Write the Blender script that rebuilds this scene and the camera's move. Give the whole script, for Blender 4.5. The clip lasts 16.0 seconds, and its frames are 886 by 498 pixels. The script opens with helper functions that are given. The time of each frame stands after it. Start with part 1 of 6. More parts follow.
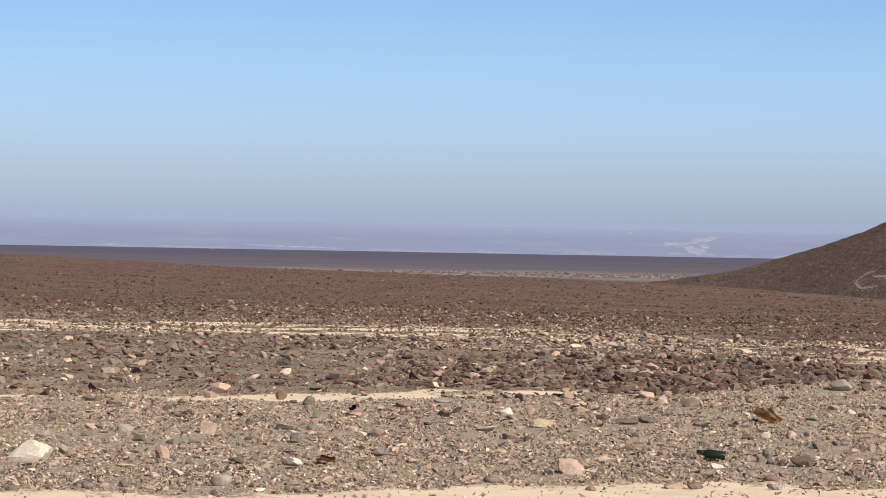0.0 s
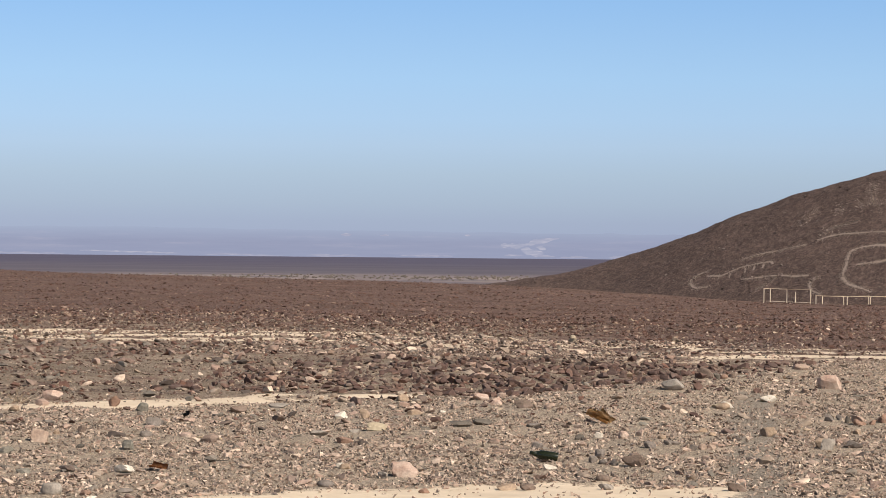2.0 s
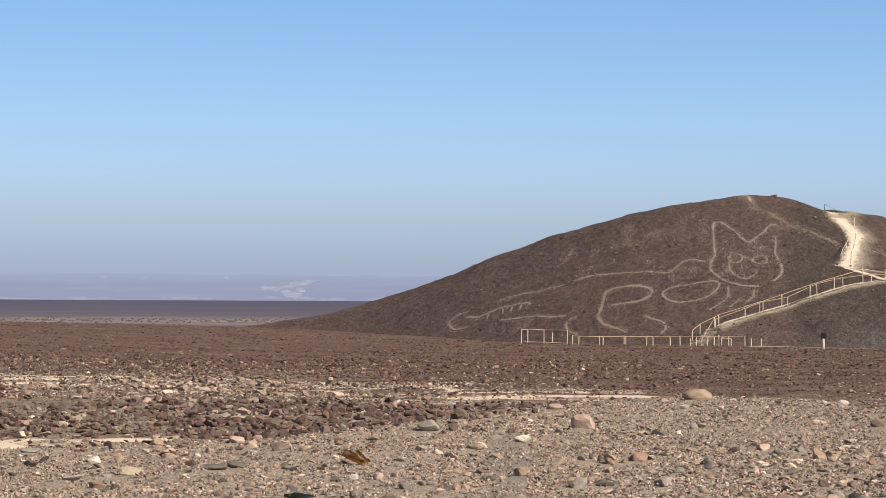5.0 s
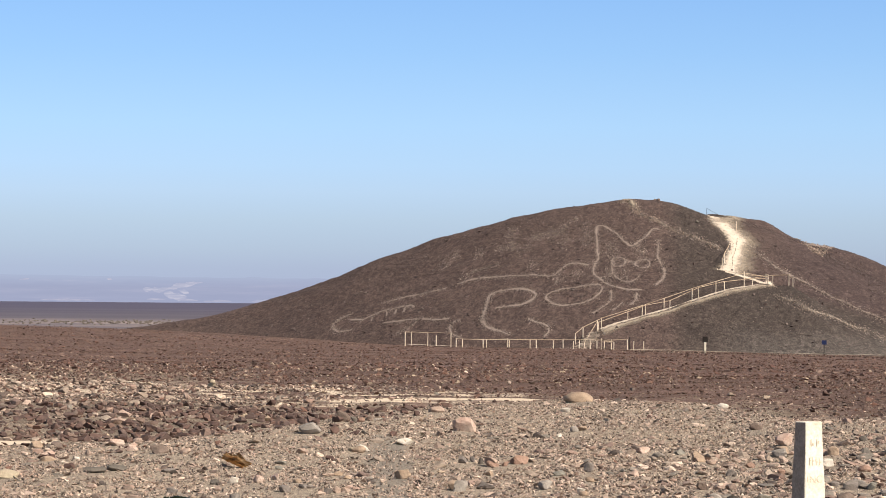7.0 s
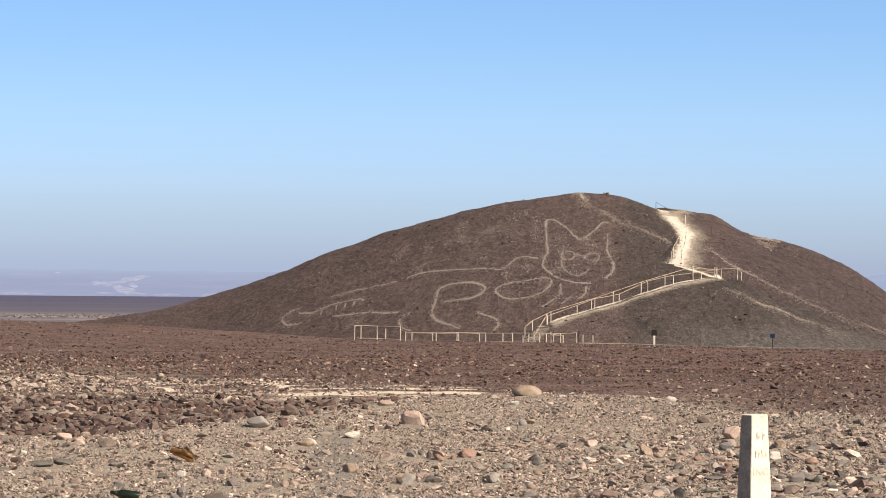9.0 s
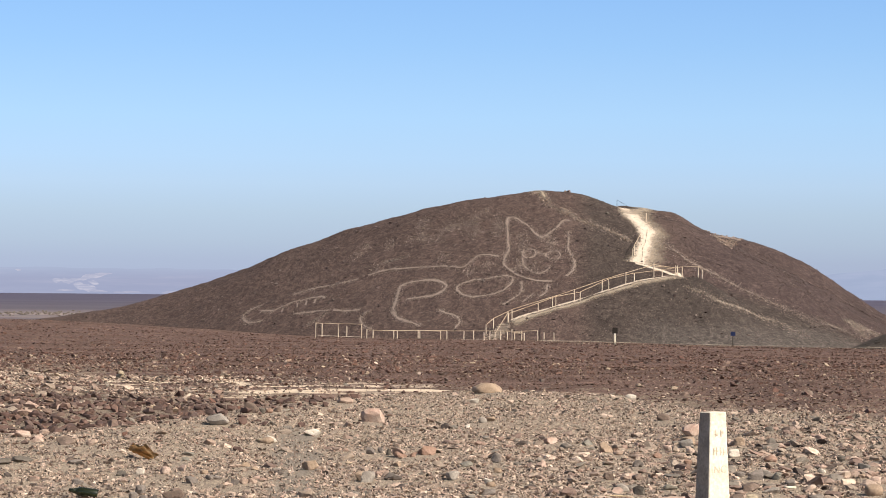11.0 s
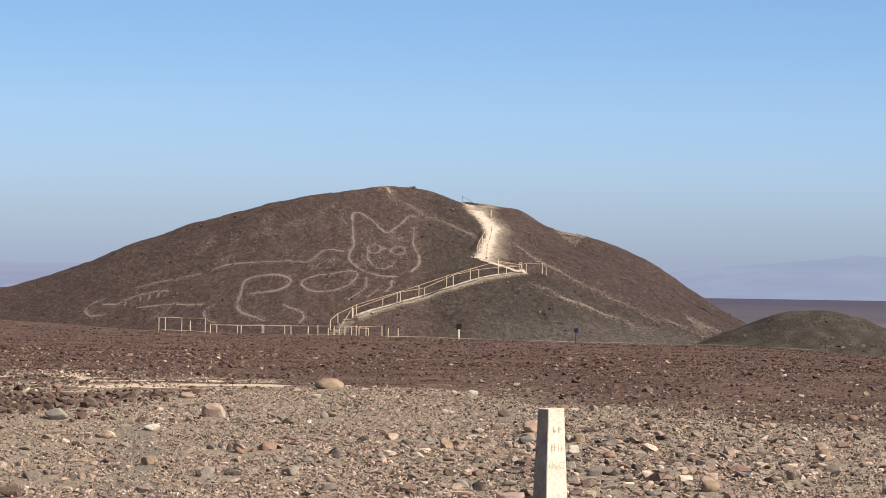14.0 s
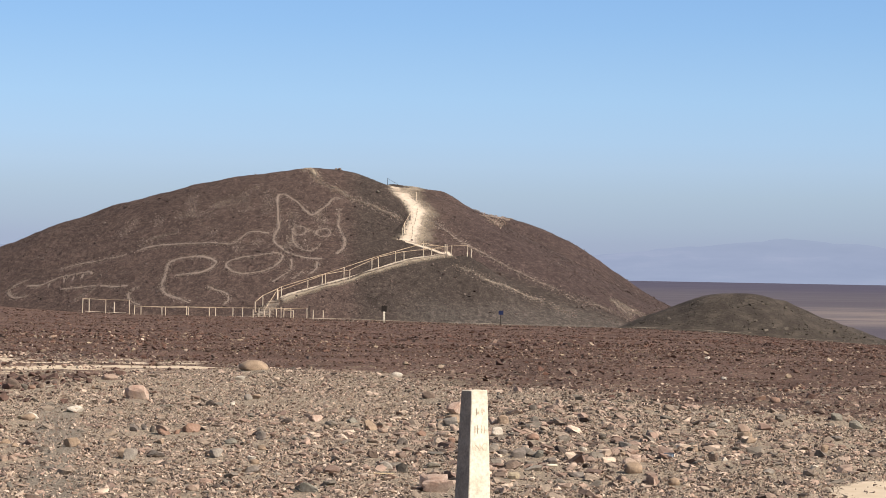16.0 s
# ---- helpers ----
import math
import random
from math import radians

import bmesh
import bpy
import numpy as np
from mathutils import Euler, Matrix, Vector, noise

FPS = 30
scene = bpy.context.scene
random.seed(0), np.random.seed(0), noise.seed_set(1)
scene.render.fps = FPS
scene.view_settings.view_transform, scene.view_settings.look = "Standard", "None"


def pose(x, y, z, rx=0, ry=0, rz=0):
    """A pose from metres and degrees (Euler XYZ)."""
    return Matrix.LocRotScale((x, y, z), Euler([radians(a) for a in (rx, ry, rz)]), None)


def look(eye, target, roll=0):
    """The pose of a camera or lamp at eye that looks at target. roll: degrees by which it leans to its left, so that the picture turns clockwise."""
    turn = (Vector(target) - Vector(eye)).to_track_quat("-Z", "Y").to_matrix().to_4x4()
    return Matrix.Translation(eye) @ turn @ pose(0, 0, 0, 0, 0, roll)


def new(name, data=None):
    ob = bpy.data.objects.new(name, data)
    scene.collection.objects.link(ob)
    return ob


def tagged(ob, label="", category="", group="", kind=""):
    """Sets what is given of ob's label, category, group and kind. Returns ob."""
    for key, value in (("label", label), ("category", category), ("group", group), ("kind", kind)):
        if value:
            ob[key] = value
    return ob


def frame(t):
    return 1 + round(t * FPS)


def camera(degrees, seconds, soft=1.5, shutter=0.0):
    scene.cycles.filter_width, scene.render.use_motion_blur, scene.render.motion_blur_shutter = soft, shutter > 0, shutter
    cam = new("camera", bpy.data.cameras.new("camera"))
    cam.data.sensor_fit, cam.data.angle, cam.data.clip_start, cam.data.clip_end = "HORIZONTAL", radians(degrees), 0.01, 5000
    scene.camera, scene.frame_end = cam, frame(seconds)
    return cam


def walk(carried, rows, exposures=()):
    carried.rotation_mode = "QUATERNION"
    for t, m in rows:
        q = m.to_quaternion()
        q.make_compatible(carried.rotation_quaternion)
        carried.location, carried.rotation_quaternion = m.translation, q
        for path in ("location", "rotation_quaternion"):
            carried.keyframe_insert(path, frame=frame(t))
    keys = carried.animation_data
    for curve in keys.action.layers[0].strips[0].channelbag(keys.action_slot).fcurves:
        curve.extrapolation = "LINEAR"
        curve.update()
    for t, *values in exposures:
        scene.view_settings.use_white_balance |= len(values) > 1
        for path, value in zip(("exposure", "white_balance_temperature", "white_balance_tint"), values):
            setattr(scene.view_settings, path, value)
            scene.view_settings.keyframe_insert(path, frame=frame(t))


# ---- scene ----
# ---------- camera and its walk: seconds, x, y, z, yaw, pitch, roll ----------
cam = camera(21.24, 16.0, soft=0.9)
ROWS = [
    (0, -0.113, -0.003, 1.594, 16.975, 0.072, 1.04),
    (0.5, -0.102, -0.006, 1.596, 15.97, 0.102, 0.941),
    (1, -0.09, -0, 1.598, 15.202, 0.146, 0.851),
    (1.5, -0.076, 0.002, 1.598, 14.224, 0.148, 0.652),
    (2, -0.07, 0.005, 1.599, 13.042, 0.201, 0.534),
    (2.5, -0.064, 0.002, 1.598, 12.251, 0.414, 0.421),
    (3, -0.054, 0.004, 1.6, 11.45, 0.537, 0.392),
    (3.5, -0.041, 0.002, 1.601, 9.777, 0.889, 0.248),
    (4, -0.033, 0, 1.599, 8.661, 1.069, 0.211),
    (6.5, -0.004, -0.013, 1.601, 5.204, 1.376, 0.421),
    (7, 0.003, -0.01, 1.603, 4.421, 1.337, 0.458),
    (7.5, 0.01, -0.009, 1.602, 3.995, 1.201, 0.436),
    (8, 0.013, -0.01, 1.602, 3.666, 1.202, 0.427),
    (10.5, 0.028, -0.007, 1.6, 2.59, 1.161, 0.512),
    (11, 0.032, -0.004, 1.6, 2.266, 1.142, 0.511),
    (11.5, 0.037, -0.001, 1.602, 1.884, 1.099, 0.527),
    (12, 0.037, 0, 1.602, 1.532, 1.141, 0.57),
    (12.5, 0.046, 0, 1.598, 0.744, 1.12, 0.649),
    (13, 0.048, 0.005, 1.601, -0.285, 1.227, 0.815),
    (13.5, 0.056, 0.009, 1.601, -0.811, 1.164, 0.845),
    (14, 0.06, 0.007, 1.602, -1.485, 1.077, 0.918),
    (14.5, 0.065, 0.008, 1.602, -1.963, 1.043, 0.887),
    (15, 0.071, 0.01, 1.601, -2.442, 0.903, 0.917),
    (15.5, 0.069, 0.005, 1.6, -2.881, 0.771, 0.955),
    (16, 0.07, 0.006, 1.6, -3.301, 0.676, 1.04),
]
walk(cam, [(t, pose(x, y, z, 90 + pitch, 0, yaw) @ pose(0, 0, 0, 0, 0, roll)) for t, x, y, z, yaw, pitch, roll in ROWS],
     [(0.0, 0.4), (4.0, 0.38), (6.5, 0.57), (7.0, 0.61), (11.0, 0.61), (11.5, 0.61), (12.0, 0.48), (12.5, 0.47), (14.5, 0.42), (16.0, 0.46)])

# ---------- sky and sun ----------
SUN_TO = Vector((0.85, -0.53, 0.0)).normalized() * math.cos(radians(41)) + Vector((0, 0, math.sin(radians(41))))
world = bpy.data.worlds.new("desert_sky")
scene.world = world
world.use_nodes = True
wn, wl = world.node_tree.nodes, world.node_tree.links
wn.clear()
sky = wn.new("ShaderNodeTexSky")
sky.sky_type, sky.sun_disc = "NISHITA", False
sky.sun_elevation, sky.sun_rotation = radians(41), math.atan2(SUN_TO.x, SUN_TO.y)
sky.altitude, sky.dust_density = 500, 2.0
sky_bg = wn.new("ShaderNodeBackground")
sky_bg.inputs["Strength"].default_value = 0.05
wl.new(sky.outputs[0], sky_bg.inputs["Color"])
coord, split = wn.new("ShaderNodeTexCoord"), wn.new("ShaderNodeSeparateXYZ")
wl.new(coord.outputs["Generated"], split.inputs[0])
haze = wn.new("ShaderNodeValToRGB")
haze_rows = [(0.000, (0.256, 0.290, 0.400)), (0.106, (0.274, 0.322, 0.424)), (0.162, (0.293, 0.358, 0.450)), (0.250, (0.313, 0.399, 0.496)), (0.336, (0.325, 0.436, 0.566)), (0.414, (0.313, 0.450, 0.612)), (0.536, (0.286, 0.445, 0.636)), (0.757, (0.223, 0.389, 0.624)), (1.000, (0.175, 0.332, 0.599))]
while len(haze.color_ramp.elements) < len(haze_rows):
    haze.color_ramp.elements.new(0.5)
for e, (p, c) in zip(haze.color_ramp.elements, haze_rows):
    e.position, e.color = p, (*c, 1)
span = wn.new("ShaderNodeMapRange")
span.inputs["From Min"].default_value, span.inputs["From Max"].default_value = 0.0, 0.14
wl.new(split.outputs["Z"], span.inputs["Value"])
wl.new(span.outputs[0], haze.inputs[0])
haze_bg = wn.new("ShaderNodeBackground")
wl.new(haze.outputs[0], haze_bg.inputs["Color"])
side = wn.new("ShaderNodeMapRange")
side.inputs["From Min"].default_value, side.inputs["From Max"].default_value = -0.6, 0.4
side.inputs["To Min"].default_value, side.inputs["To Max"].default_value = 1.13, 0.95
wl.new(split.outputs["X"], side.inputs["Value"])
wl.new(side.outputs[0], haze_bg.inputs["Strength"])
blend = wn.new("ShaderNodeMapRange")
blend.inputs["From Min"].default_value, blend.inputs["From Max"].default_value = 0.14, 0.22
wl.new(split.outputs["Z"], blend.inputs["Value"])
mix_bg, w_out = wn.new("ShaderNodeMixShader"), wn.new("ShaderNodeOutputWorld")
wl.new(blend.outputs[0], mix_bg.inputs[0])
wl.new(haze_bg.outputs[0], mix_bg.inputs[1])
wl.new(sky_bg.outputs[0], mix_bg.inputs[2])
wl.new(mix_bg.outputs[0], w_out.inputs[0])

sun_data = bpy.data.lights.new("sun", "SUN")
sun_data.energy, sun_data.angle, sun_data.color = 5.0, radians(0.53), (1.0, 0.90, 0.77)
sun = new("sun", sun_data)
sun.matrix_world = look(SUN_TO * 100, (0, 0, 0))

# ---------- materials ----------
def nodes_of(name):
    m = bpy.data.materials.new(name)
    m.use_nodes = True
    n, l = m.node_tree.nodes, m.node_tree.links
    return m, n, l, n["Principled BSDF"]


def ramp_node(n, rows):
    r = n.new("ShaderNodeValToRGB")
    while len(r.color_ramp.elements) < len(rows):
        r.color_ramp.elements.new(0.5)
    for e, (p, c) in zip(r.color_ramp.elements, rows):
        e.position, e.color = p, (*c, 1)
    return r


def noise_node(n, l, scale, detail=4, vector=None, rough=0.6):
    t = n.new("ShaderNodeTexNoise")
    t.inputs["Scale"].default_value, t.inputs["Detail"].default_value, t.inputs["Roughness"].default_value = scale, detail, rough
    if vector:
        l.new(vector, t.inputs["Vector"])
    return t


def mixed(n, l, fac, a, b, kind="MIX"):
    m = n.new("ShaderNodeMix")
    m.data_type, m.blend_type = "RGBA", kind
    for sock, v in ((m.inputs[0], fac), (m.inputs[6], a), (m.inputs[7], b)):
        if isinstance(v, (int, float)):
            sock.default_value = v
        elif isinstance(v, tuple):
            sock.default_value = (*v, 1)
        else:
            l.new(v, sock)
    return m.outputs[2]


def sharpen(n, l, value, lo, hi):
    m = n.new("ShaderNodeMapRange")
    m.inputs["From Min"].default_value, m.inputs["From Max"].default_value = lo, hi
    l.new(value, m.inputs["Value"])
    return m.outputs[0]


def bumped(n, l, bsdf, height, strength, distance):
    b = n.new("ShaderNodeBump")
    b.inputs["Strength"].default_value, b.inputs["Distance"].default_value = strength, distance
    l.new(height, b.inputs["Height"])
    l.new(b.outputs[0], bsdf.inputs["Normal"])


def plain_material(name, rows, scale, roughness=0.9, metal=0.0, bump=0.3, distance=0.01, grain=None, by=None):
    """A material whose colour runs through rows by noise of that scale, with finer grain and relief."""
    m, n, l, bsdf = nodes_of(name)
    tc = n.new("ShaderNodeTexCoord").outputs["Object"]
    coarse = noise_node(n, l, scale, 5, tc)
    fine = noise_node(n, l, grain or scale * 9, 3, tc)
    col = ramp_node(n, rows)
    l.new(sharpen(n, l, coarse.outputs[0], 0.3, 0.7), col.inputs[0])
    shade = ramp_node(n, [(0.25, (0.72, 0.72, 0.72)), (0.75, (1.18, 1.18, 1.18))])
    l.new(fine.outputs[0], shade.inputs[0])
    l.new(mixed(n, l, 1.0, col.outputs[0], shade.outputs[0], "MULTIPLY"), bsdf.inputs["Base Color"])
    bsdf.inputs["Roughness"].default_value, bsdf.inputs["Metallic"].default_value = roughness, metal
    bsdf.inputs["Specular IOR Level"].default_value = 0.25
    bumped(n, l, bsdf, fine.outputs[0], bump, distance)
    return m


def stone_material(name, rows, scale, random_from="island"):
    """Loose stones: each takes its own colour from rows; mottled inside."""
    m, n, l, bsdf = nodes_of(name)
    if random_from == "island":
        rnd = n.new("ShaderNodeNewGeometry").outputs["Random Per Island"]
    else:
        rnd = n.new("ShaderNodeObjectInfo").outputs["Random"]
    tc = n.new("ShaderNodeTexCoord").outputs["Object"]
    col = ramp_node(n, rows)
    col.color_ramp.interpolation = "CONSTANT"
    l.new(rnd, col.inputs[0])
    t = noise_node(n, l, scale, 5, tc)
    shade = ramp_node(n, [(0.3, (0.7, 0.68, 0.66)), (0.55, (1, 1, 1)), (0.72, (1.25, 1.22, 1.18))])
    l.new(t.outputs[0], shade.inputs[0])
    l.new(mixed(n, l, 1.0, col.outputs[0], shade.outputs[0], "MULTIPLY"), bsdf.inputs["Base Color"])
    bsdf.inputs["Roughness"].default_value = 0.85
    bsdf.inputs["Specular IOR Level"].default_value = 0.25
    bumped(n, l, bsdf, t.outputs[0], 0.35, 0.02)
    return m


def spread(colours):
    """Even steps of a ramp through the colours."""
    return [(i / len(colours), c) for i, c in enumerate(colours)]


def ground_material():
    """Dusty gravel by the road, pale sand in the old wheel tracks, dark varnished stones on the plain."""
    m, n, l, bsdf = nodes_of("desert_ground")
    tc = n.new("ShaderNodeTexCoord").outputs["Object"]
    def attr(name):
        a = n.new("ShaderNodeAttribute")
        a.attribute_name = name
        return a.outputs["Fac"]
    pebble = n.new("ShaderNodeTexVoronoi")
    pebble.inputs["Scale"].default_value = 75
    l.new(tc, pebble.inputs["Vector"])
    pebble_big = n.new("ShaderNodeTexVoronoi")
    pebble_big.inputs["Scale"].default_value = 24
    l.new(tc, pebble_big.inputs["Vector"])
    mottle = noise_node(n, l, 0.35, 6, tc)
    fine = noise_node(n, l, 34, 4, tc)
    def pebbled(src, rows, grit):
        r = ramp_node(n, rows)
        l.new(src.outputs["Color"], r.inputs[0])
        g = ramp_node(n, [(0.3, (0.7, 0.7, 0.7)), (0.7, (1.25, 1.25, 1.25))])
        l.new(grit.outputs[0], g.inputs[0])
        return mixed(n, l, 1.0, r.outputs[0], g.outputs[0], "MULTIPLY")
    plain = pebbled(pebble_big, [(0.1, (0.069, 0.044, 0.037)), (0.45, (0.110, 0.069, 0.057)), (0.75, (0.149, 0.096, 0.077)), (0.95, (0.250, 0.180, 0.142))], mottle)
    gravel = pebbled(pebble, [(0.05, (0.140, 0.113, 0.090)), (0.5, (0.283, 0.229, 0.179)), (0.8, (0.354, 0.287, 0.220)), (0.97, (0.572, 0.480, 0.374))], fine)
    sand_ramp = ramp_node(n, [(0.3, (0.49, 0.395, 0.295)), (0.55, (0.57, 0.47, 0.36)), (0.75, (0.64, 0.54, 0.425))])
    l.new(noise_node(n, l, 3.5, 8, tc, 0.7).outputs[0], sand_ramp.inputs[0])
    sand = sand_ramp.outputs[0]
    # Pampa colours carry the blue-violet of distant haze, painted into the ground.
    hazed_far_rows = ramp_node(n, [(0.35, (0.070, 0.065, 0.100)), (0.5, (0.079, 0.072, 0.107)), (0.66, (0.094, 0.085, 0.118))])
    hazed_near_rows = ramp_node(n, [(0.35, (0.090, 0.080, 0.102)), (0.5, (0.101, 0.089, 0.110)), (0.66, (0.118, 0.104, 0.121))])
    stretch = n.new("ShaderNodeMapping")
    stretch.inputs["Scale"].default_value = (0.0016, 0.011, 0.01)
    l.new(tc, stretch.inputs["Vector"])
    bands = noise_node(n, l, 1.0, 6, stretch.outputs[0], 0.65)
    l.new(bands.outputs[0], hazed_far_rows.inputs[0])
    l.new(bands.outputs[0], hazed_near_rows.inputs[0])
    edge, rag = noise_node(n, l, 1.6, 6, tc, 0.7), noise_node(n, l, 2.6, 8, tc, 0.85)
    def broken(mask, amount, by=edge):
        a = n.new("ShaderNodeMath")
        a.operation = "MULTIPLY_ADD"
        l.new(sharpen(n, l, by.outputs[0], 0.25, 0.75), a.inputs[0])
        a.inputs[1].default_value = amount
        l.new(mask, a.inputs[2])
        return sharpen(n, l, a.outputs[0], 0.5 * amount + 0.38, 0.5 * amount + 0.62)
    dusty = pebbled(pebble, [(0.1, (0.112, 0.087, 0.067)), (0.5, (0.207, 0.162, 0.125)), (0.9, (0.325, 0.263, 0.202))], mottle)
    col = mixed(n, l, broken(attr("dust"), 0.9), plain, dusty)
    col = mixed(n, l, broken(attr("gravel"), 0.5), col, gravel)
    trodden = pebbled(pebble, [(0.1, (0.15, 0.127, 0.104)), (0.5, (0.215, 0.183, 0.15)), (0.9, (0.29, 0.245, 0.2))], fine)
    col = mixed(n, l, attr("lane"), col, trodden)
    col = mixed(n, l, broken(attr("sand"), 1.7, rag), col, sand)
    col = mixed(n, l, attr("pampa"), col, mixed(n, l, attr("deep"), hazed_near_rows.outputs[0], hazed_far_rows.outputs[0]))
    streaks = n.new("ShaderNodeMapping")
    streaks.inputs["Scale"].default_value = (0.012, 0.03, 0.02)
    l.new(tc, streaks.inputs["Vector"])
    bars = noise_node(n, l, 1.0, 7, streaks.outputs[0], 0.75)
    bed = n.new("ShaderNodeMath")
    bed.operation = "MULTIPLY"
    l.new(attr("wadi"), bed.inputs[0])
    l.new(sharpen(n, l, bars.outputs[0], 0.38, 0.58), bed.inputs[1])
    col = mixed(n, l, bed.outputs[0], col, (0.27, 0.222, 0.20))
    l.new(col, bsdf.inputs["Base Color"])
    bsdf.inputs["Roughness"].default_value = 0.95
    bsdf.inputs["Specular IOR Level"].default_value = 0.1
    h = n.new("ShaderNodeMath")
    h.operation = "ADD"
    l.new(pebble.outputs["Distance"], h.inputs[0])
    l.new(fine.outputs[0], h.inputs[1])
    calm = n.new("ShaderNodeMath")
    calm.operation = "MULTIPLY"
    l.new(h.outputs[0], calm.inputs[0])
    l.new(sharpen(n, l, attr("sand"), 0.55, 0.15), calm.inputs[1])
    bumped(n, l, bsdf, calm.outputs[0], 0.6, 0.014)
    return m


M_GROUND = ground_material()
NEAR_STONES = spread([(0.240, 0.177, 0.144), (0.316, 0.233, 0.185), (0.151, 0.113, 0.094), (0.416, 0.317, 0.255), (0.201, 0.172, 0.144), (0.281, 0.193, 0.153), (0.161, 0.140, 0.119),
                      (0.369, 0.267, 0.215), (0.280, 0.220, 0.173), (0.082, 0.064, 0.055), (0.542, 0.425, 0.339), (0.192, 0.134, 0.111), (0.289, 0.231, 0.184), (0.255, 0.199, 0.156)])
MID_STONES = spread([(0.125, 0.074, 0.058), (0.092, 0.055, 0.045), (0.165, 0.097, 0.073), (0.175, 0.125, 0.10), (0.118, 0.064, 0.049), (0.225, 0.155, 0.115),
                     (0.135, 0.10, 0.083), (0.10, 0.06, 0.049), (0.14, 0.075, 0.055), (0.112, 0.074, 0.06), (0.105, 0.063, 0.05), (0.082, 0.05, 0.042), (0.36, 0.28, 0.205), (0.128, 0.07, 0.054)])
FAR_STONES = spread([(0.17, 0.098, 0.073), (0.102, 0.059, 0.049), (0.075, 0.046, 0.039), (0.125, 0.071, 0.056), (0.089, 0.054, 0.045), (0.144, 0.087, 0.069), (0.064, 0.041, 0.036),
                     (0.125, 0.083, 0.069), (0.250, 0.173, 0.138), (0.098, 0.054, 0.043), (0.120, 0.063, 0.049)])
HILL_STONES = spread([(0.062, 0.045, 0.041), (0.098, 0.071, 0.066), (0.085, 0.061, 0.058), (0.115, 0.084, 0.077), (0.092, 0.067, 0.063), (0.132, 0.101, 0.091), (0.084, 0.062, 0.059), (0.116, 0.089, 0.082), (0.18, 0.143, 0.127)])
M_NEAR = stone_material("roadside_stone", NEAR_STONES, 22)
M_CHIP = stone_material("gravel_chip", spread([(0.334, 0.255, 0.205), (0.278, 0.213, 0.170), (0.401, 0.301, 0.239), (0.251, 0.203, 0.168), (0.312, 0.245, 0.200), (0.356, 0.250, 0.197), (0.223, 0.171, 0.142), (0.445, 0.338, 0.268), (0.295, 0.234, 0.191), (0.145, 0.114, 0.099), (0.367, 0.280, 0.221), (0.557, 0.442, 0.362), (0.116, 0.095, 0.081), (0.483, 0.389, 0.310)]), 22)
M_MAROON = stone_material("maroon_stone", spread([(0.105, 0.065, 0.054), (0.078, 0.051, 0.044), (0.13, 0.08, 0.064), (0.092, 0.057, 0.048), (0.16, 0.11, 0.088), (0.11, 0.075, 0.064)]), 14)
M_MID = stone_material("brown_stone", MID_STONES, 14)
M_RUBBLE = stone_material("hill_rubble", HILL_STONES, 5)
M_CRAG = stone_material("olive_rock", spread([(0.072, 0.061, 0.05), (0.058, 0.048, 0.041), (0.095, 0.081, 0.066), (0.066, 0.055, 0.046), (0.14, 0.118, 0.098), (0.08, 0.065, 0.054)]), 5)
M_PALE = stone_material("pale_hill_stone", spread([(0.32, 0.258, 0.222), (0.23, 0.18, 0.154), (0.40, 0.33, 0.284), (0.28, 0.224, 0.193), (0.18, 0.14, 0.12)]), 5)
M_FAR = stone_material("varnished_stone", FAR_STONES, 6)


# ---------- shape of the land ----------
def hashed(i, j, seed):
    n = np.sin(i * 127.1 + j * 311.7 + seed * 74.7) * 43758.5453
    return n - np.floor(n)


def vnoise(x, y, size, seed=0):
    """Smooth value noise, -1 to 1, with features of that size."""
    x, y = np.asarray(x, float) / size, np.asarray(y, float) / size
    i, j = np.floor(x), np.floor(y)
    u, v = x - i, y - j
    u, v = u * u * (3 - 2 * u), v * v * (3 - 2 * v)
    a, b = hashed(i, j, seed), hashed(i + 1, j, seed)
    c, d = hashed(i, j + 1, seed), hashed(i + 1, j + 1, seed)
    return 2 * ((a + (b - a) * u) * (1 - v) + (c + (d - c) * u) * v) - 1


def smooth(lo, hi, x):
    s = np.clip((np.asarray(x, float) - lo) / (hi - lo), 0, 1)
    return s * s * (3 - 2 * s)


def smax(a, b, k):
    h = np.clip(0.5 + 0.5 * (a - b) / k, 0, 1)
    return b + (a - b) * h + k * h * (1 - h)


def smoothed(rows, steps=6):
    """A Catmull-Rom curve through rows of numbers."""
    p = np.array([rows[0], *rows, rows[-1]], float)
    t = np.linspace(0, 1, steps, endpoint=False)[:, None]
    out = [0.5 * (2 * b + (c - a) * t + (2 * a - 5 * b + 4 * c - d) * t * t + (3 * b - a - 3 * c + d) * t ** 3)
           for a, b, c, d in zip(p, p[1:], p[2:], p[3:])]
    return np.vstack([*out, p[-1:]])


BERM = [(-5.5, 24.0), (-3.6, 29.5), (-2.5, 33.0), (-0.8, 34.6), (1.2, 33.4), (2.1, 29.6), (5.0, 28.6), (8.2, 31.5), (14, 35)]


PLAIN_EDGE = smoothed([(-120, 0.8), (-103, 0.5), (-86, 0.05), (-66, -0.2), (-51, -0.3), (-38, -0.5), (-26, -0.98), (-16, -1.45), (0, -1.6), (15, -1.83), (28, -2.0), (35, -2.4), (40, -2.7), (60, -3.6)], 4)


